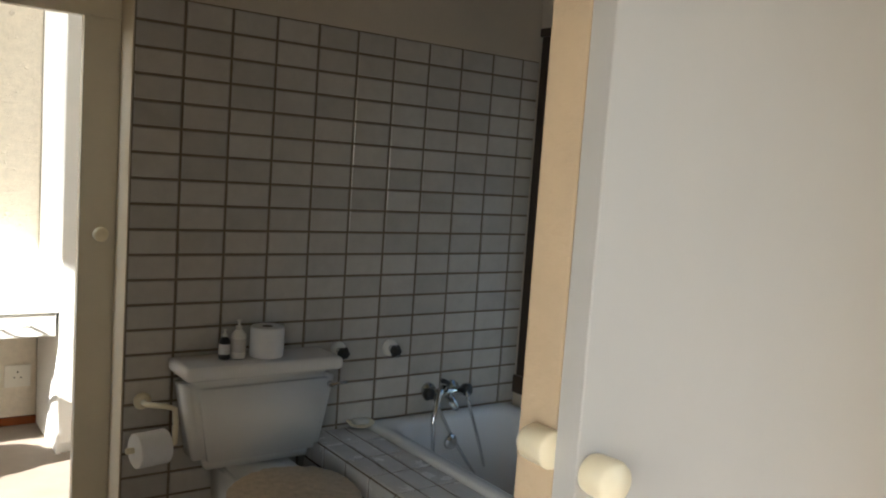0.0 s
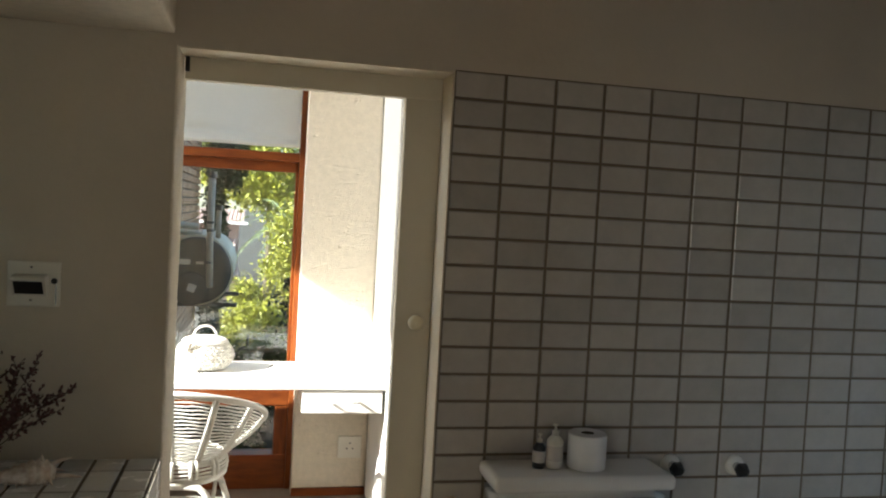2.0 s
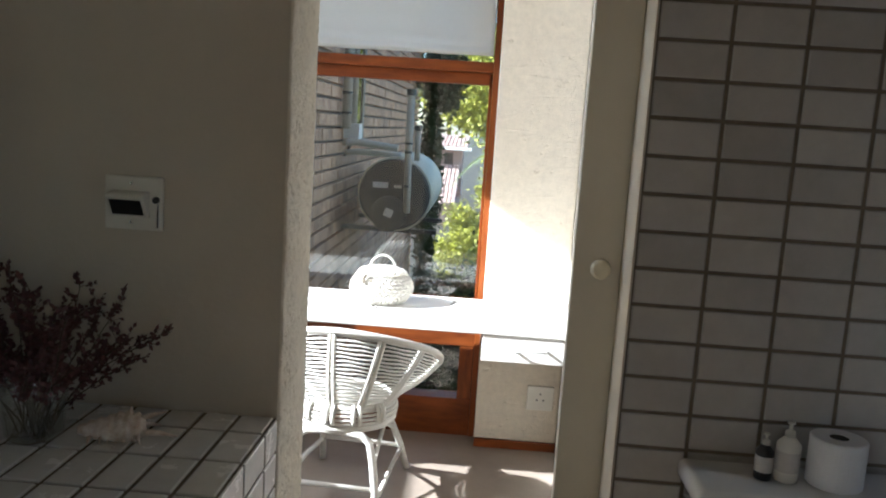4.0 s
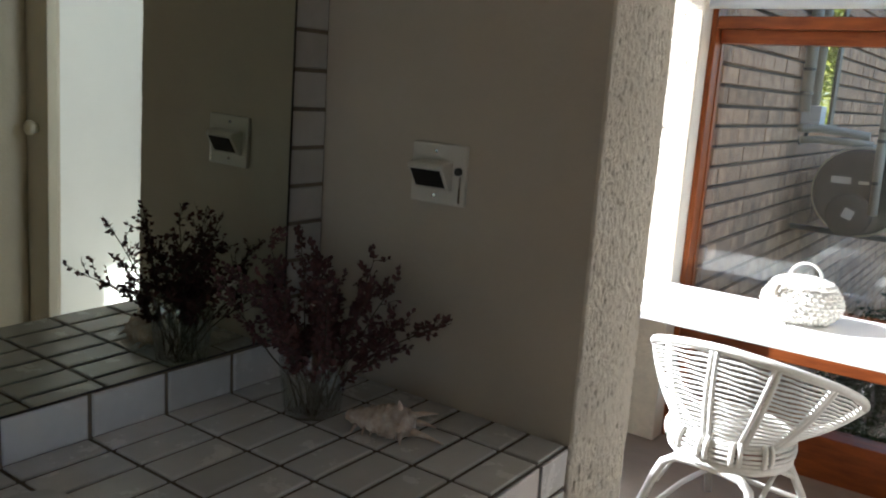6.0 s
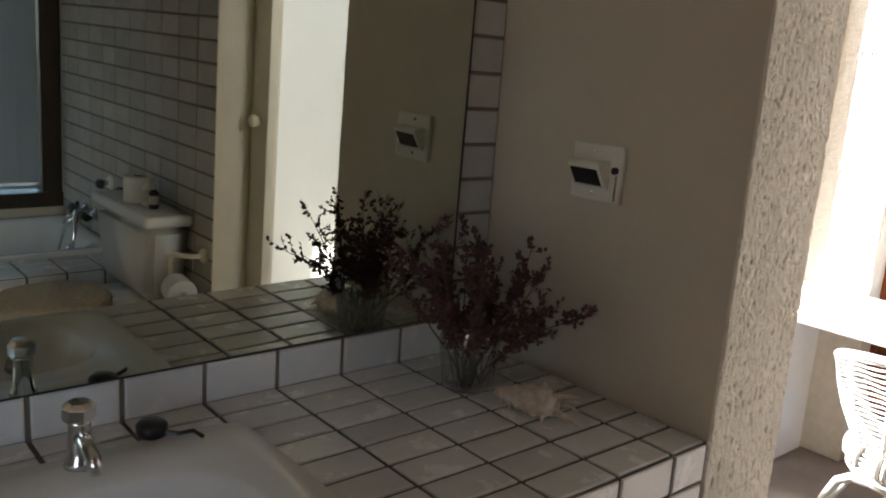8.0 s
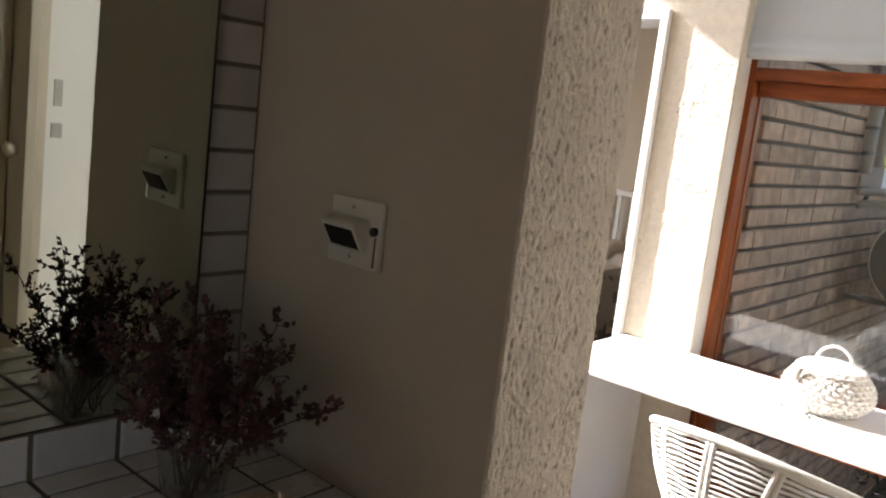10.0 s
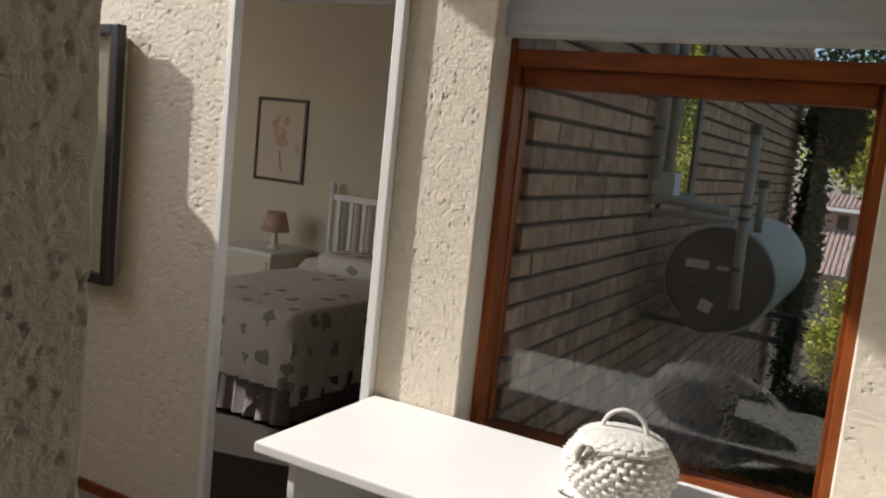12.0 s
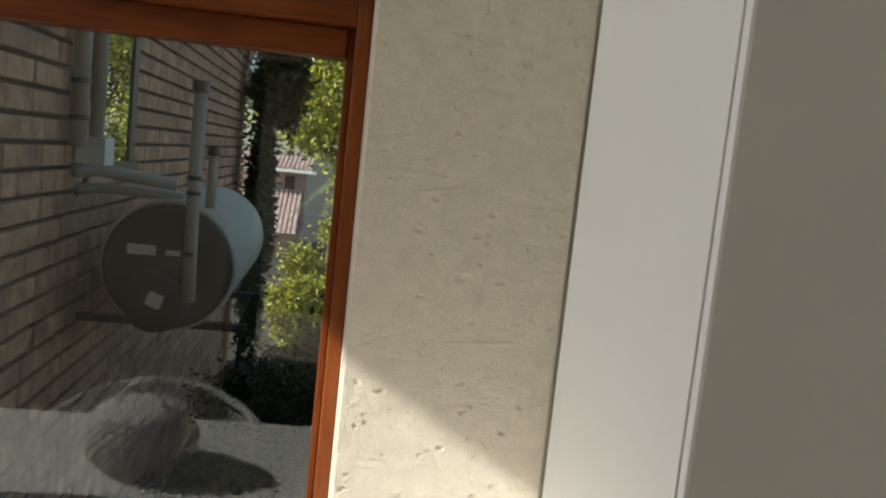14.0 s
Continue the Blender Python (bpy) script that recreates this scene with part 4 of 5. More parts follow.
# ---------------------------------------------------------------- basket
bk = thing("lidded_basket", 0.455, 5.120, 0.7512, "round whitewashed woven basket with a lid and toggle", "basket")
def weave(profile, rows, cols, depth, bm=None):
    b = bm or bmesh.new()
    n = cols * 4
    hs = [h for _, h in profile]
    rings = []
    steps = rows * 3
    for j in range(steps + 1):
        h = j / steps * (len(profile) - 1)
        i0 = min(int(h), len(profile) - 2)
        f = h - i0
        r = profile[i0][0] * (1 - f) + profile[i0 + 1][0] * f
        z = profile[i0][1] * (1 - f) + profile[i0 + 1][1] * f
        row = j // 3
        ring = []
        for i in range(n):
            a = 2 * math.pi * i / n
            ph = 0.5 if row % 2 else 0.0
            d = depth * math.sin(math.pi * ((i / 4 + ph) % 1.0)) * math.sin(math.pi * ((j % 3) + 0.5) / 3) + depth * 0.3 * noise.noise(Vector((i * 0.7, j * 0.9, 1)))
            ring.append(b.verts.new(((r + d) * math.cos(a), (r + d) * math.sin(a), z)))
        rings.append(ring)
    for p, q in zip(rings, rings[1:]):
        for i in range(n):
            b.faces.new((p[i], p[(i + 1) % n], q[(i + 1) % n], q[i]))
    b.faces.new(rings[0][::-1])
    b.faces.new(rings[-1])
    return b
part("body", weave([(0.085, 0.001), (0.108, 0.022), (0.124, 0.052), (0.128, 0.078), (0.122, 0.104), (0.106, 0.130), (0.094, 0.142)], 10, 28, 0.0125), "basket", bk)
lid = part("lid", weave([(0.100, 0.140), (0.103, 0.148), (0.090, 0.160), (0.062, 0.170), (0.030, 0.174), (0.006, 0.175)], 6, 22, 0.006), "basket", bk, "domed woven lid")
part("lid_rim", tube([(0.102 * math.cos(a / 20 * math.pi), 0.102 * math.sin(a / 20 * math.pi), 0.144) for a in range(40)], 0.005, 8, closed=True), "basket", bk, "", True)
part("handle", tube([(0.052 * math.cos(math.pi * k / 16), 0.010, 0.166 + 0.060 * math.sin(math.pi * k / 16)) for k in range(17)], 0.0055, 8), "basket", lid, "looped cane handle", True)
part("toggle", tube([(-0.068, -0.098, 0.150), (-0.078, -0.106, 0.130), (-0.076, -0.110, 0.108)], [0.007, 0.010, 0.006], 8), "lagging", bk, "grey toggle fastener", True)
part("loop", tube([(-0.060 + 0.02 * math.cos(k), -0.108, 0.135 + 0.02 * math.sin(k)) for k in (0, 1, 2, 3, 4, 5)], 0.003, 6, closed=True), "lagging", bk, "", True)

bk.matrix_world = pose(0.455, 5.120, 0.7512, 0, 0, 6) @ Matrix.Diagonal((1.09, 1.09, 0.96, 1))
def dry_twig(x, y, turn, size, label):
    t = thing("dry_twig", x, y, 0.7514, label, "twig", "twigs on the desk", rz=turn)
    part("twig", tube([(-0.02 * size, -0.05 * size, 0.002), (0.0, -0.01 * size, 0.003), (-0.005 * size, 0.03 * size, 0.002), (0.01 * size, 0.07 * size, 0.002)], [0.0016, 0.0022, 0.002, 0.001], 6), "stem", t)
    for (x0, y0), (x1, y1) in (((0.0, -0.01), (0.014, 0.0)), ((-0.004, 0.03), (-0.018, 0.04)), ((0.002, 0.045), (0.020, 0.055))):
        part("bud", tube([(x0 * size, y0 * size, 0.003), (x1 * size, y1 * size, 0.006)], [0.0026, 0.001], 6), "stem", t)
dry_twig(0.80, 5.20, 0, 1.0, "thin dry twig lying on the white desk")
dry_twig(0.375, 5.005, 70, 0.7, "short dry twig lying beside the basket")
dry_twig(0.45, 4.975, 35, 0.6, "short dry twig lying beside the basket")

# ---------------------------------------------------------------- shell and vase
sc = thing("seashell", 0.195, 3.075, 0.862, "spiny pinkish white seashell lying on the counter", "seashell")
def conch():
    """Lies along x: blunt spire at -x, flared lip with long spines at +x."""
    b = bmesh.new()
    n, m = 36, 40
    rings = []
    for j in range(m + 1):
        t = j / m
        r = 0.009 + 0.030 * min(1, t / 0.62) ** 0.8 * (1 - 0.55 * max(0, (t - 0.72) / 0.28) ** 2)
        ring = []
        for i in range(n):
            a = 2 * math.pi * i / n
            coil = a / (2 * math.pi)
            turn = (t * 7 + coil) % 1.0
            knob = 1 + 0.10 * math.sin(math.pi * turn) + 0.16 * max(0, math.sin(7 * a + t * 5)) * max(0, math.sin(math.pi * turn)) ** 3
            ring.append(b.verts.new((-0.100 + 0.155 * t, r * knob * math.cos(a) * 1.1, 0.030 + r * knob * math.sin(a) * 0.85)))
        rings.append(ring)
    for p, q in zip(rings, rings[1:]):
        for i in range(n):
            b.faces.new((p[i], q[i], q[(i + 1) % n], p[(i + 1) % n]))
    b.faces.new(rings[0])
    b.faces.new(rings[-1][::-1])
    spines = [(0.040, -0.005, 0.050, 0.105, 0.006, 0.060, 0.009), (0.046, -0.018, 0.022, 0.128, -0.030, 0.008, 0.010), (0.030, -0.030, 0.025, 0.040, -0.062, 0.006, 0.010),
              (0.022, -0.004, 0.056, 0.020, -0.006, 0.084, 0.008), (-0.012, -0.006, 0.052, -0.016, -0.008, 0.068, 0.006), (0.046, 0.020, 0.026, 0.096, 0.046, 0.010, 0.009), (-0.072, -0.016, 0.020, -0.078, -0.034, 0.004, 0.007)]
    spines += [(-0.05 + 0.018 * k, -0.024, 0.018, -0.05 + 0.018 * k, -0.044, 0.008, 0.005) for k in range(5)]
    for dx, dy, dz, ex, ey, ez, r in spines:
        tube([(dx, dy, dz), ((dx + ex) / 2, (dy + ey) / 2, (dz + ez) / 2 + 0.003), (ex, ey, ez)], [r, r * 0.6, 0.0012], 7, b)
    return b
part("shell_body", conch(), "shell", sc, "", True)
sc.matrix_world = pose(0.148, 3.035, 0.858, 0, 0, 24) @ Matrix.Scale(0.9, 4)
va = thing("glass_vase", -0.030, 3.000, 0.861, "clear glass vase holding dark dried foliage", "vase")
part("glass", lathe([(0.0, 0.002), (0.050, 0.002), (0.058, 0.010), (0.066, 0.07), (0.070, 0.115), (0.064, 0.135), (0.066, 0.155), (0.063, 0.155), (0.061, 0.135), (0.066, 0.115), (0.062, 0.07), (0.053, 0.014), (0.0, 0.010)], 36), "clear", va, "", True)
pl = thing("dried_plant", -0.030, 3.000, 0.874, "dark purple-brown dried twigs standing in the vase", "dried plant")
def twig(rnd, s):
    st = bmesh.new()
    V, F = [], []
    a = s * 2.399 + rnd.uniform(-0.3, 0.3)
    lean = rnd.uniform(0.15, 2.1) if s % 3 else rnd.uniform(0.1, 0.7)
    L = rnd.uniform(0.20, 0.365)
    d = Vector((math.cos(a) * lean, math.sin(a) * lean * 0.62, 1.0)).normalized()
    p = Vector((rnd.uniform(-0.03, 0.03), rnd.uniform(-0.03, 0.03), 0.0))
    cur = Vector((d.x * 0.35, d.y * 0.35, 1)).normalized()
    pts = []
    for k in range(9):
        pts.append(p.copy())
        cur = (cur + (d - cur) * 0.24 + Vector((rnd.gauss(0, 0.08), rnd.gauss(0, 0.08), rnd.gauss(0, 0.05) - 0.02 * lean * max(0, k - 5)))).normalized()
        p = p + cur * L / 8
        p.y = min(p.y, 0.185)
        p.x = max(p.x, -0.165)
    tube(pts, [0.0023 * (1 - 0.08 * k) for k in range(9)], 5, st)
    for k in range(4, 9):
        for _ in range(4):
            q0 = pts[k] + (pts[k - 1] - pts[k]) * rnd.random()
            along = (pts[k] - pts[k - 1]).normalized()
            sd = (along * 0.9 + Vector((rnd.gauss(0, 0.7), rnd.gauss(0, 0.7), rnd.gauss(0.4, 0.5)))).normalized()
            q1 = q0 + sd * rnd.uniform(0.018, 0.05)
            q1.y = min(q1.y, 0.195)
            tube([q0, q1], 0.0008, 3, st)
            for u in range(7):
                c = q0 + (q1 - q0) * rnd.uniform(0.15, 1.05)
                ld = (sd + Vector((rnd.gauss(0, 0.7), rnd.gauss(0, 0.7), rnd.gauss(0, 0.7)))).normalized()
                w = ld.orthogonal().normalized()
                kk = rnd.uniform(0.008, 0.017)
                i = len(V)
                V.extend([c, c + ld * kk * 0.5 + w * kk * 0.32, c + ld * kk, c + ld * kk * 0.5 - w * kk * 0.32])
                F.append((i, i + 1, i + 2, i + 3))
    stem = part("stem", st, "stem", pl)
    tagged(part("foliage", leaf_mesh("foliage", V, F, "leaf_dark"), None, stem), kind="stuff")
rnd_t = random.Random(5)
for s in range(31):
    twig(rnd_t, s)

# ---------------------------------------------------------------- framed mirror on the dressing room wall
fm = thing("framed_picture", -1.93, 5.335, 0.905, "tall picture in a deep black frame standing off the wall", "picture")
part("frame", box(-0.265, -0.225, -0.085, -0.045, 0.0, 1.005, 0.004), "black", fm)
part("frame", box(0.225, 0.265, -0.085, -0.045, 0.0, 1.005, 0.004), "black", fm)
part("frame", box(-0.225, 0.225, -0.085, -0.045, 0.965, 1.005, 0.004), "black", fm)
part("frame", box(-0.225, 0.225, -0.085, -0.045, 0.0, 0.04, 0.004), "black", fm)
part("inner_bead", box(0.212, 0.224, -0.080, -0.060, 0.04, 0.965, 0.002), "chrome", fm, "thin silver inner bead")
part("sheet", box(-0.224, 0.211, -0.066, -0.060, 0.041, 0.964), "glass", fm)
part("backing", box(-0.224, 0.224, -0.056, 0.0, 0.041, 0.964), "art_paper", fm)

# ---------------------------------------------------------------- bedroom
bed = thing("bed", -2.24, 7.32, 0.0, "bed under a pale bedspread with dark floral motifs", "bed")
def spread():
    b = bmesh.new()
    nx, ny = 44, 44
    grid = []
    for j in range(ny + 1):
        row = []
        for i in range(nx + 1):
            x, y = -0.78 + 1.56 * i / nx, -1.05 + 2.0 * j / ny
            ex, ey = max(0, abs(x) - 0.50), max(0, -y - 0.80)
            drop = min(0.46, (ex + ey) * 2.0)
            xx = max(-0.52, min(0.52, x)) + math.copysign(min(0.06, ex * 0.25), x)
            yy = max(-0.82, y) - min(0.06, ey * 0.25)
            wave = 0.03 * math.sin((i * 1.1 + j * 1.3)) * (drop / 0.46)
            z = 0.60 - drop + 0.012 * noise.noise(Vector((x * 3, y * 3, 0))) + (0.07 if y > 0.45 else 0.0) * (1 if abs(x) < 0.48 else 0)
            row.append(b.verts.new((xx + wave * 0.6, yy + wave * 0.6, z)))
        grid.append(row)
    for j in range(ny):
        for i in range(nx):
            b.faces.new((grid[j][i], grid[j][i + 1], grid[j + 1][i + 1], grid[j + 1][i]))
    return b
part("mattress", box(-0.50, 0.50, -0.80, 0.84, 0.22, 0.575, 0.05, seg=3), "bedding", bed)
cover = part("bedspread", spread(), "bedding", bed, "pale bedspread with floral motifs", True)
def frill():
    b = bmesh.new()
    path = [(-0.56, 0.8), (-0.56, -0.90), (0.56, -0.90), (0.56, 0.8)]
    pts = []
    for (x0, y0), (x1, y1) in zip(path, path[1:]):
        for k in range(40):
            pts.append((x0 + (x1 - x0) * k / 40, y0 + (y1 - y0) * k / 40))
    prev = None
    for i, (x, y) in enumerate(pts):
        o = 0.018 * math.sin(i * 1.9)
        a = b.verts.new((x + o, y + o, 0.22))
        c = b.verts.new((x + o * 1.7, y + o * 1.7, 0.03))
        if prev:
            b.faces.new((prev[0], a, c, prev[1]))
        prev = (a, c)
    return b
part("valance", frill(), "frill", bed, "dark gathered valance", True)
part("pillow", box(-0.32, 0.32, 0.42, 0.80, 0.60, 0.74, 0.06, seg=3), "bedding", bed, "", True)
for dx in (-0.54, 0.54):
    part("post", lathe([(0.022, 0.0), (0.022, 1.16), (0.030, 1.17), (0.020, 1.21), (0.0, 1.22)], 14, origin=(dx, 0.86, 0)), "white_paint", bed)
part("head_rail", box(-0.52, 0.52, 0.845, 0.875, 1.08, 1.13, 0.006), "white_paint", bed)
part("head_rail", box(-0.52, 0.52, 0.845, 0.875, 0.62, 0.67, 0.006), "white_paint", bed)
for k in range(9):
    part("spindle", box(-0.49 + k * 0.118, -0.455 + k * 0.118, 0.852, 0.868, 0.67, 1.08, 0.003), "white_paint", bed)
bt = thing("bedside_table", -3.20, 7.95, 0.0, "small pale painted bedside table by the bed", "bedside table")
part("tabletop", box(-0.26, 0.26, -0.24, 0.24, 0.64, 0.67, 0.005), "white_paint", bt)
part("body", box(-0.24, 0.24, -0.22, 0.22, 0.10, 0.64, 0.004), "cream_paint", bt)
part("drawer", box(-0.21, 0.21, -0.232, -0.22, 0.44, 0.60, 0.003), "cream_paint", bt)
for dx in (-0.21, 0.21):
    for dy in (-0.19, 0.19):
        part("leg", box(dx - 0.02, dx + 0.02, dy - 0.02, dy + 0.02, 0.0, 0.10, 0.003), "cream_paint", bt)
lp = thing("table_lamp", -3.12, 7.95, 0.67, "small pink-shaded lamp on the bedside table", "lamp")
part("base", lathe([(0.05, 0.0), (0.05, 0.012), (0.02, 0.03), (0.03, 0.07), (0.012, 0.12), (0.012, 0.14)], 24), "cream_knob", lp, "", True)
part("shade", lathe([(0.11, 0.13), (0.07, 0.28), (0.068, 0.28), (0.107, 0.13)], 28), "pink", lp, "faded pink shade", True)
fp = thing("framed_print", -3.38, 8.249, 1.15, "faded botanical print in a thin dark wood frame", "picture")
part("frame", box(-0.250, -0.227, -0.02, 0, 0, 0.66, 0.003), "frame_dark", fp)
part("frame", box(0.227, 0.250, -0.02, 0, 0, 0.66, 0.003), "frame_dark", fp)
part("frame", box(-0.227, 0.227, -0.02, 0, 0.0, 0.025, 0.003), "frame_dark", fp)
part("frame", box(-0.227, 0.227, -0.02, 0, 0.635, 0.66, 0.003), "frame_dark", fp)
part("sheet", box(-0.226, 0.226, -0.010, 0, 0.026, 0.634), "art_paper", fp)
bl = bmesh.new()
rb = random.Random(9)
for k in range(22):
    u, v = rb.gauss(0, 0.065), rb.gauss(0.36, 0.09)
    r = rb.uniform(0.018, 0.042)
    c = bl.verts.new((u, -0.0112, v))
    ring = [bl.verts.new((u + r * math.cos(a * 0.785) * rb.uniform(0.7, 1.1), -0.0112 - k * 0.00004, v + r * math.sin(a * 0.785))) for a in range(8)]
    for a in range(8):
        bl.faces.new((c, ring[a], ring[(a + 1) % 8]))
tagged(part("blossom_print", bl, "pink", fp, "pale pink printed blossoms"), kind="stuff")
part("stalk", tube([(0.0, -0.0108, 0.25), (0.01, -0.0108, 0.16), (0.03, -0.0108, 0.08)], 0.003, 5), "frame_dark", fp)

# ---------------------------------------------------------------- outside: water heater, pipes
geyser = thing("water_heater", 0.262, 7.20, 1.075, "horizontal steel water heater with dark grey end cap", "water heater")
part("drum", lathe([(0.258, 0.03), (0.268, 0.035), (0.268, 1.30), (0.25, 1.36), (0.0, 1.40)], 48, axis='y'), "tank", geyser, "dull galvanised drum", True)
part("end_cap", lathe([(0.0, -0.012), (0.18, -0.010), (0.238, 0.0), (0.254, 0.012), (0.255, 0.045)], 48, axis='y'), "tank_end", geyser, "dark grey end cap", True)
part("element_cover", lathe([(0.0, -0.062), (0.115, -0.060), (0.125, -0.050), (0.127, -0.008)], 36, axis='y', origin=(-0.03, 0, -0.135)), "tank_end", geyser, "round dark cover", True)
part("sticker", box(-0.155, -0.045, -0.018, -0.013, 0.045, 0.085), "label", geyser)
part("sticker", box(-0.005, 0.05, -0.018, -0.013, 0.050, 0.070), "label", geyser)
st2 = part("sticker", box(-0.03, 0.03, -0.067, -0.0625, -0.030, 0.028), "label", geyser)
st2.matrix_world = pose(0.235, 7.20, 0.95, 0, 20, 0)
part("pipe", tube([(0.09, -0.05, 0.70), (0.09, -0.05, 0.25), (0.10, -0.05, -0.12)], 0.026, 14), "lagging", geyser, "lagged grey upright pipe", True)
part("pipe_cap", tube([(0.09, -0.05, 0.70), (0.09, -0.05, 0.745)], 0.033, 14), "black", geyser)
part("pipe", tube([(0.145, 0.03, 0.46), (0.145, 0.03, 0.25)], 0.020, 14), "lagging", geyser, "lagged grey upright pipe", True)
part("pipe_cap", tube([(0.145, 0.03, 0.46), (0.145, 0.03, 0.50)], 0.028, 14), "black", geyser)
for z in (0.36, 0.30, 0.06):
    part("clip", tube([(0.09, -0.05, z), (0.09, -0.05, z + 0.018)], 0.0285, 14), "black", geyser)
for y in (0.25, 1.05):
    part("bracket", box(-0.41, 0.30, y, y + 0.05, -0.302, -0.270, 0.004), "tank_end", geyser, "dark steel wall bracket")
pipes = thing("pipe_run", -0.10, 7.30, 1.40, "lagged grey pipes fixed to the brick wall", "pipes")
part("upright", tube([(0.0, -0.12, 0.12), (0.0, -0.12, 1.5)], 0.034, 14), "lagging", pipes, "", True)
part("upright", tube([(0.02, 0.06, 0.15), (0.02, 0.06, 1.5)], 0.026, 14), "lagging", pipes, "", True)
part("cross_pipe", tube([(-0.01, -0.10, 0.02), (0.05, 0.0, 0.03), (0.36, 0.0, 0.0)], 0.026, 14), "lagging", pipes, "", True)
part("cross_pipe", tube([(-0.01, -0.05, -0.05), (0.08, 0.02, -0.04), (0.38, 0.05, -0.05)], 0.022, 14), "lagging", pipes, "", True)
for z in (0.22, 0.36, 0.62):
    part("clip", tube([(0.0, -0.12, z), (0.0, -0.12, z + 0.02)], 0.038, 14), "black", pipes)
jb = thing("junction_box", -0.075, 7.34, 1.505, "pale grey junction box on the brick wall", "junction box")
part("case", box(-0.06, 0.055, -0.07, 0.07, -0.058, 0.055, 0.005), "label", jb)
part("cable", tube([(0.0, -0.05, -0.07), (-0.02, -0.07, -0.14), (-0.05, -0.05, -0.18)], 0.012, 8), "black", jb, "dark cable tail", True)

# ---------------------------------------------------------------- outside: plants, house
def tree(name, x, y, z, trunk_h, crown, count, size, seed, mat, label, lumps=18):
    rnd = random.Random(seed)
    t = thing(name, x, y, z, label, "tree" if trunk_h > 0.8 else "bush")
    tb = bmesh.new()
    tube([(0, 0, 0), (0.05, 0.02, trunk_h * 0.5), (-0.03, 0.06, trunk_h)], [0.06 + 0.02 * trunk_h, 0.05 + 0.012 * trunk_h, 0.04], 9, tb)
    for k in range(7):
        a = k * 0.9 + rnd.random()
        e = Vector((math.cos(a) * crown[0] * 0.7, math.sin(a) * crown[1] * 0.7, trunk_h + crown[2] * rnd.uniform(0.2, 1.2)))
        tube([(0, 0.03, trunk_h * 0.8), e * 0.5 + Vector((0, 0, trunk_h * 0.42)), e], [0.035, 0.022, 0.008], 6, tb)
    part("trunk", tb, "bark", t)
    V, F = [], []
    leaves((0, 0, trunk_h + crown[2] * 0.75), crown, count, size, rnd, V, F, lumps)
    part("crown", leaf_mesh("crown", V, F, mat), None, t)
    return t
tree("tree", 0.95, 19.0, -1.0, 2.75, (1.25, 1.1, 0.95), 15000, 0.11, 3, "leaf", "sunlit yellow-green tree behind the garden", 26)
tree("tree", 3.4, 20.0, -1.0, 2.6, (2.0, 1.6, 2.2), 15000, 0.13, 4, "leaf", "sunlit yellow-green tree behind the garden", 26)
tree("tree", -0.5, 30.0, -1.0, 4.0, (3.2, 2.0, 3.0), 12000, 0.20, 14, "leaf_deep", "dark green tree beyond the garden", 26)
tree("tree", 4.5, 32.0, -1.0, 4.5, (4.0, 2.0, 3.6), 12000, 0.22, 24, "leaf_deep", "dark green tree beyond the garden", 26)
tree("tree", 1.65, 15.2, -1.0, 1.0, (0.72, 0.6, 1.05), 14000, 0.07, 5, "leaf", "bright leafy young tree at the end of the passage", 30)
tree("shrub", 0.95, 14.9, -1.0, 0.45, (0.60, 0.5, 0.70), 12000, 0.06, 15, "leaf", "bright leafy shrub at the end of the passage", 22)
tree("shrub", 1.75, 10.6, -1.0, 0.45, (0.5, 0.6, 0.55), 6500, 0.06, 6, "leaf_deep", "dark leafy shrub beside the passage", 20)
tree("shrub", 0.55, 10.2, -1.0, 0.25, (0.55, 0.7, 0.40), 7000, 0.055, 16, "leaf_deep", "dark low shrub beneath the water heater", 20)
# two shrubs added out of view to keep low sky light off the bricks
tree("shrub", 1.45, 8.3, -1.0, 0.6, (0.45, 0.8, 0.95), 9000, 0.07, 36, "leaf_deep", "unseen tall shrub added to shade the passage wall", 24)
tree("shrub", 1.65, 9.6, -1.0, 0.6, (0.5, 0.7, 0.9), 8000, 0.07, 37, "leaf_deep", "unseen tall shrub added to shade the passage wall", 24)
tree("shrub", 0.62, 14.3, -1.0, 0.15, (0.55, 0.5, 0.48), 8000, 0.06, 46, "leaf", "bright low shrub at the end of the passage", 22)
tree("shrub", 1.00, 11.5, -1.0, 0.20, (0.50, 0.55, 0.42), 9000, 0.055, 26, "leaf_mid", "leafy shrub at the end of the passage, coloured as if partly sunlit", 20)
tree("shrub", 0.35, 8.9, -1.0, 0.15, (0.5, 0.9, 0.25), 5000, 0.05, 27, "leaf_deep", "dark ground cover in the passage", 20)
iv = thing("climber", 0.06, 13.1, -1.0, "dark climbing plant covering the end of the brick wall", "climber")
V, F = [], []
rv = random.Random(8)
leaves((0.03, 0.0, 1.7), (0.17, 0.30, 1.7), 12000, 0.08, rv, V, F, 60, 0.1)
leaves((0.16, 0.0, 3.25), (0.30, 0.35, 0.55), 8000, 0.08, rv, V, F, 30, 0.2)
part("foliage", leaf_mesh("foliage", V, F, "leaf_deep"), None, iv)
part("stem", tube([(-0.05, 0.0, 0.0), (0.0, 0.05, 1.2), (-0.03, 0.0, 2.4), (0.1, 0.0, 3.1)], [0.035, 0.03, 0.025, 0.015], 8), "bark", iv)
pm = thing("palm", 1.30, 16.6, -1.0, "grey-green palm with arching fronds", "palm")
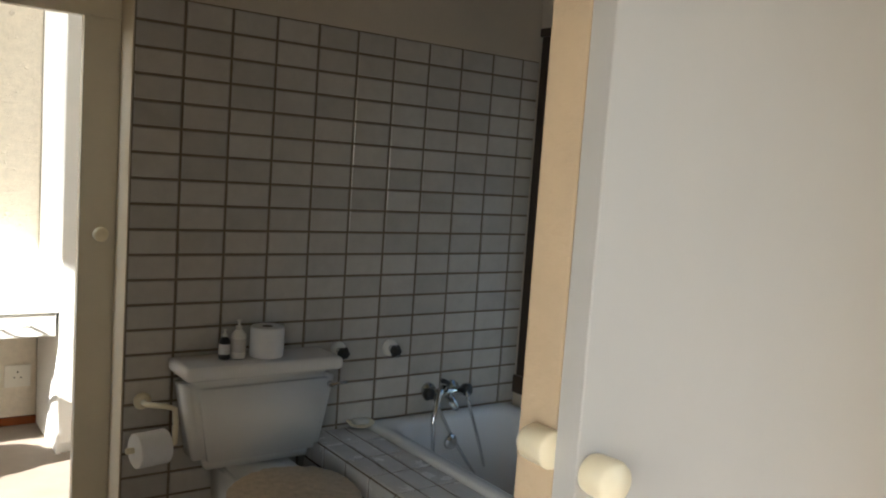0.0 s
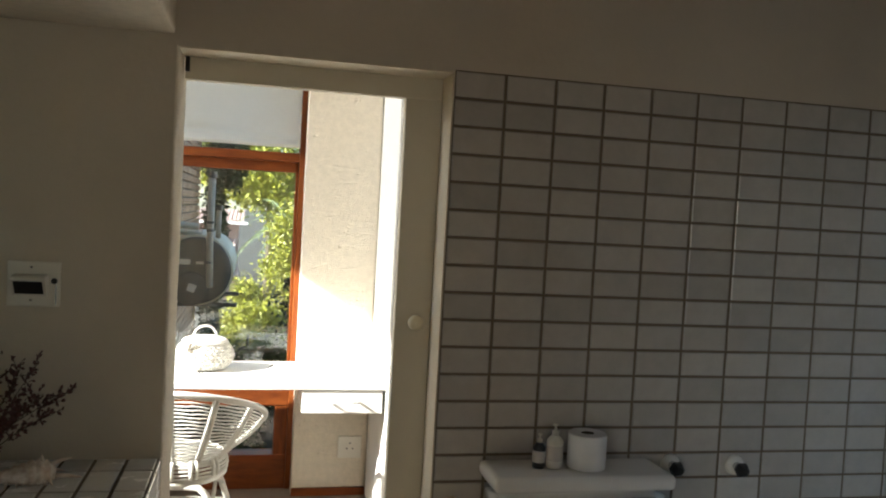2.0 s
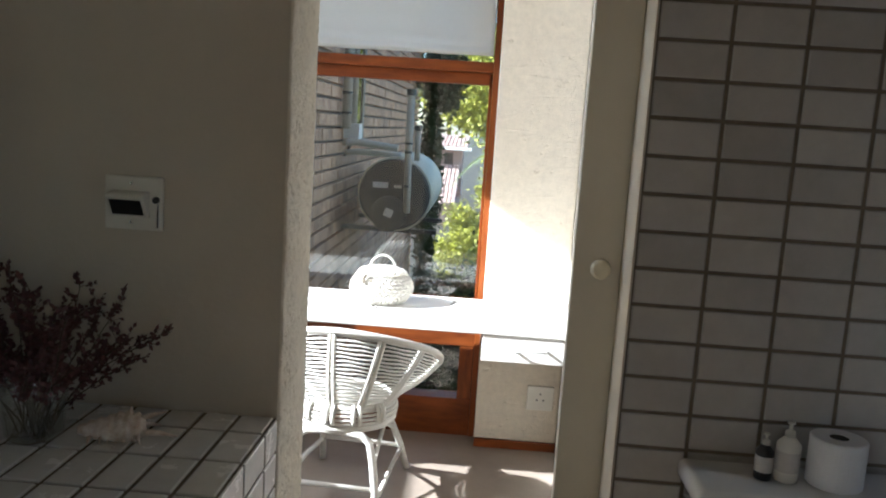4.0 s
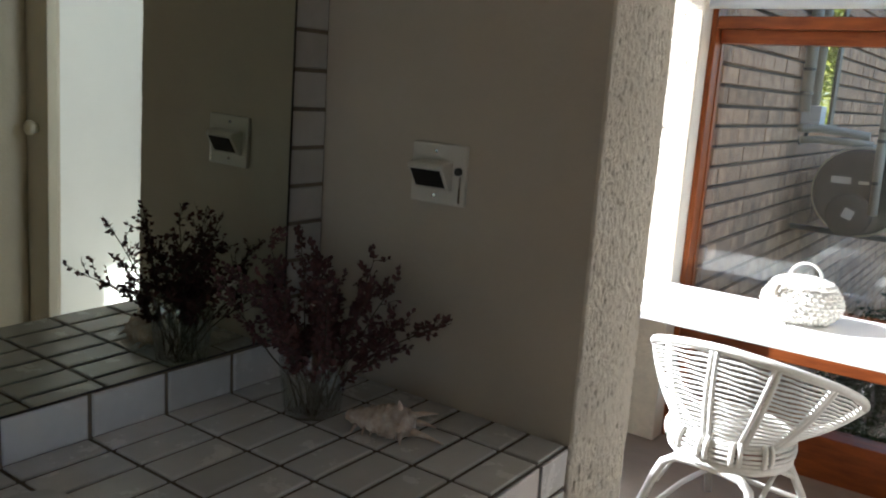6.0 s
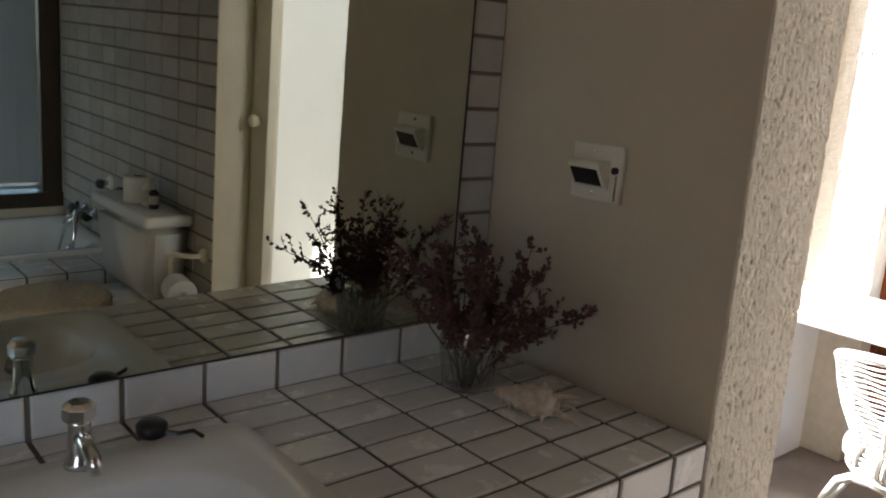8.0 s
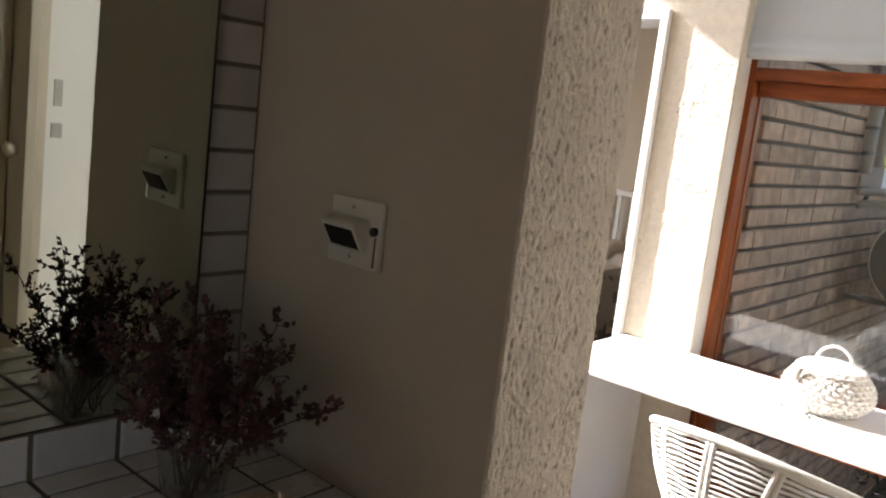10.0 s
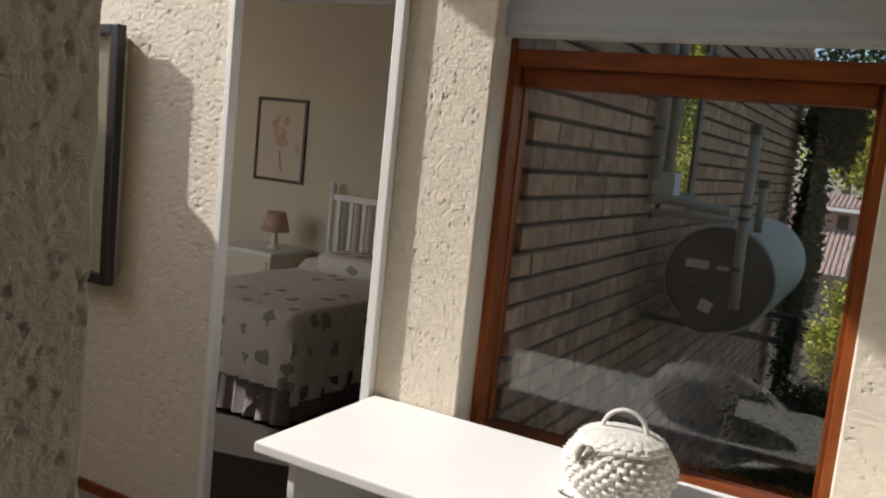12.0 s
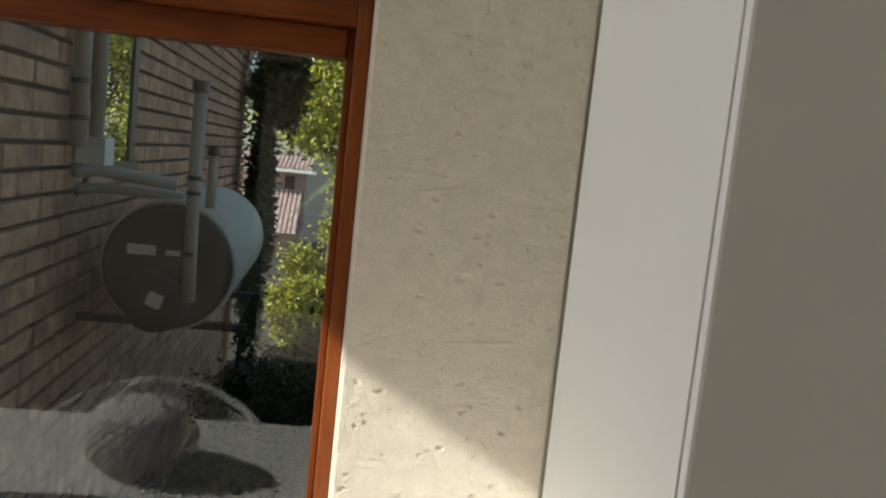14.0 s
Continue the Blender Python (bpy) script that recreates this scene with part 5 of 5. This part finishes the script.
part("trunk", tube([(0, 0, 0), (0.04, 0, 1.1), (0.0, 0, 2.2)], [0.16, 0.14, 0.12], 12), "bark", pm)
rp = random.Random(12)
for k in range(22):
    a = k * 2.399
    up = rp.uniform(0.1, 1.1)
    fb = bmesh.new()
    L = rp.uniform(0.8, 1.2)
    spine = []
    for s in range(8):
        u = s / 7
        rr = L * u * (0.75 + 0.25 * (1 - up * 0.5))
        spine.append(Vector((math.cos(a) * rr, math.sin(a) * rr, 2.2 + L * (up * u - 0.75 * u * u))))
    tube(spine, [0.014 * (1 - u * 0.11) for u in range(8)], 5, fb)
    side = Vector((-math.sin(a), math.cos(a), 0))
    for s in range(1, 8):
        for q in range(3):
            p0 = spine[s - 1].lerp(spine[s], q / 3)
            dv = (spine[s] - spine[s - 1]).normalized()
            for sg in (-1, 1):
                tip = p0 + (side * sg * 0.8 + dv * 0.7 + Vector((0, 0, -0.15))) * 0.24 * (1.1 - s / 9)
                v0, v1, v2, v3 = (fb.verts.new(p0 - dv * 0.012), fb.verts.new(p0 + dv * 0.012), fb.verts.new(p0.lerp(tip, 0.5) + dv * 0.014), fb.verts.new(tip))
                fb.faces.new((v0, v1, v2))
                fb.faces.new((v0, v2, v3))
    part("frond", fb, "palm", pm)
hs = thing("neighbour_house", -0.15, 23.0, -1.0, "distant house with pinkish clay tiled roof", "house")
part("wall", box(-1.4, 0.40, 0, 3, 0, 0.62), "house", hs)
part("wall", box(-1.2, 0.36, 1.9, 3.4, 0.62, 1.98), "house", hs)
part("window", box(-0.15, 0.10, 1.87, 1.92, 1.52, 1.85, 0.01), "dark_wood", hs)
def roof(x0, x1, z0, z1, y0, y1):
    b = bmesh.new()
    rows, cols = 14, int((x1 - x0) / 0.11)
    for j in range(rows):
        for i in range(cols):
            v = j / rows
            x, y, z = x0 + i * 0.11, y0 + v * (y1 - y0), z0 + v * (z1 - z0)
            tube([(x, y, z), (x, y + (y1 - y0) / rows, z + (z1 - z0) / rows + 0.02)], 0.054, 5, b)
    return b
tagged(part("roof", roof(-1.5, 0.42, 0.60, 1.46, -0.4, 1.9), "roof", hs, "rows of pinkish clay roof tiles"), kind="stuff")
tagged(part("upper_roof", roof(-1.3, 0.60, 2.02, 2.28, 1.5, 3.4), "roof", hs, "rows of pinkish clay roof tiles"), kind="stuff")
part("fascia", box(-1.3, 0.62, 1.42, 1.50, 1.94, 2.02, 0.01), "white_paint", hs, "pale painted fascia")

# ---------------------------------------------------------------- tiles
TX, TZ = 0.165, 0.0856
bed_t = structure("tiled_wall", box(1.258, 2.999, 3.2415, 3.2455, 0, 2.057), "grout", "wall of pale glazed tiles with brown grout", "tiled wall")
tile_me = mesh_of("tile", pillow(TX - 0.010, TZ - 0.009, 0.0055, 0.003), "tile")
low = bmesh.new()
rt = random.Random(1)
for j in range(24):
    for i in range(11):
        x0, x1 = 1.2525 + i * TX, min(2.999, 1.2525 + (i + 1) * TX)
        z = 2.057 - (j + 0.5) * TZ
        w = x1 - x0
        if j < 20:
            if w > TX - 0.01:
                o = part("tile", tile_me, None, bed_t)
            else:
                o = part("tile", pillow(w - 0.010, TZ - 0.009, 0.0055, 0.003), "tile", bed_t)
            o.matrix_world = pose((x0 + x1) / 2 + 0.003, 3.2415, z) @ pose(0, 0, 0, rt.uniform(-0.7, 0.7), 0, rt.uniform(-0.6, 0.6))
        else:
            m = mesh_of("t", pillow(w - 0.010, TZ - 0.009, 0.0055, 0.003))
            m.transform(pose((x0 + x1) / 2 + 0.003, 3.2415, z))
            low.from_mesh(m)
            bpy.data.meshes.remove(m)
tagged(part("low_tiles", low, "tile_joined", bed_t), kind="stuff")
# counter tiles, long side along the mirror
ct_me = mesh_of("tile", pillow(0.154, 0.0762, 0.006, 0.003), "counter_tile")
sp_me = mesh_of("tile", pillow(0.154, 0.083, 0.006, 0.003), "counter_tile")
for j in range(11):
    yc = 3.122 + 0.164 / 2 - j * 0.164
    for i in range(8):
        xc = 0.438 - 0.0857 * (i + 0.5)
        if 1.80 < yc < 2.47 and -0.06 < xc < 0.36:
            continue
        full = yc + 0.08 < 3.236
        o = part("tile", ct_me, None, van)
        last = i == 7
        o.matrix_world = pose(-0.1985 if last else xc, yc if full else 3.178, 0.8555) @ pose(0, 0, 0, 0, 0, 90) @ pose(0, 0, 0, -90, 0, 0) @ Matrix.Diagonal((1.0 if full else 0.66, 1, 0.82 if last else 1, 1))
    if yc < 3.2:
        o = part("tile", sp_me, None, van)
        o.matrix_world = pose(-0.2325, yc, 0.9035, 0, 0, 90)
    for r in range(3):
        o = part("tile", ct_me, None, van)
        o.matrix_world = pose(0.4375, yc if yc + 0.08 < 3.236 else 3.178, 0.8165 - r * 0.0857, 0, 0, 90) @ Matrix.Diagonal((1.0 if yc + 0.08 < 3.236 else 0.66, 1, 1, 1))
# tiles beside the mirror
strip = structure("tiled_strip", box(-0.2615, -0.250, 3.116, 3.2365, 0.949, 2.06), "grout", "column of tiles between mirror and corner", "tiled wall")
cs_me = mesh_of("tile", pillow(0.112, TZ - 0.009, 0.0055, 0.003), "tile")
for j in range(13):
    o = part("tile", cs_me, None, strip)
    o.matrix_world = pose(-0.250, 3.176, 0.995 + j * TZ, 0, 0, 90)
# bath ledge tiles
for j in range(10):
    yc = 3.155 - j * 0.164
    for i in range(3):
        o = part("tile", ct_me, None, ledge)
        o.matrix_world = pose(1.989 + i * 0.0857, yc, 0.4955) @ pose(0, 0, 0, 0, 0, 90) @ pose(0, 0, 0, -90, 0, 0)
    for r in range(5):
        o = part("tile", ct_me, None, ledge)
        o.matrix_world = pose(1.9465, yc, 0.455 - r * 0.0857, 0, 0, -90)

# ---------------------------------------------------------------- brick wall of the passage
BX = -0.150
BC, BL = 0.0955, 0.245
core = structure("brick_wall", box(-0.36, BX - 0.030, 5.602, 13.6, -1.0, 3.2), "mortar", "pale brick house wall with dark raked joints", "brick wall")
rb = random.Random(7)
shapes = [mesh_of("brick", pillow(L - 0.006, BC - 0.020, 0.030 + 0.002 * k, 0.004), "brick") for k, L in enumerate((BL, BL, BL * 0.5))]
joined_v = bmesh.new()
count = 0
WIN = (7.50, 8.30, 1.43)
for j in range(44):
    z = 3.15 - (j + 0.5) * BC
    y = 5.604 + (-0.12 if j % 2 else 0.0)
    while y < 13.5:
        k = 2 if rb.random() < 0.25 else rb.randrange(2)
        L = (BL, BL, BL * 0.5)[k]
        yc = y + L / 2
        y += L
        if yc - L / 2 < 5.60:
            continue
        if WIN[0] < yc < WIN[1] and z > WIN[2]:
            continue
        m = pose(BX - 0.030, yc, z, 0, 0, 90) @ pose(0, 0, 0, 0, 0, rb.uniform(-0.6, 0.6))
        if yc < 7.6 and 0.45 < z < 2.1 and count < 300:
            o = part("brick", shapes[k], None, core)
            o.matrix_world = m
            count += 1
        else:
            me = shapes[k].copy()
            me.transform(m)
            joined_v.from_mesh(me)
            bpy.data.meshes.remove(me)
tagged(part("far_bricks", joined_v, "brick_joined", core), kind="stuff")
w3 = tagged(thing("window_3"), "dark timber window in the brick wall reflecting trees", "window", "", "structure")
part("frame", box(BX - 0.008, BX + 0.006, 7.50, 7.56, 1.43, 3.1, 0.003), "dark_wood", w3)
part("frame", box(BX - 0.008, BX + 0.006, 8.20, 8.30, 1.43, 3.1, 0.003), "dark_wood", w3)
part("sill", box(BX - 0.008, BX + 0.03, 7.48, 8.32, 1.39, 1.44, 0.003), "dark_wood", w3)
part("pane", box(BX - 0.010, BX - 0.005, 7.56, 8.20, 1.44, 3.1), "mirror", w3, "dark reflecting pane")
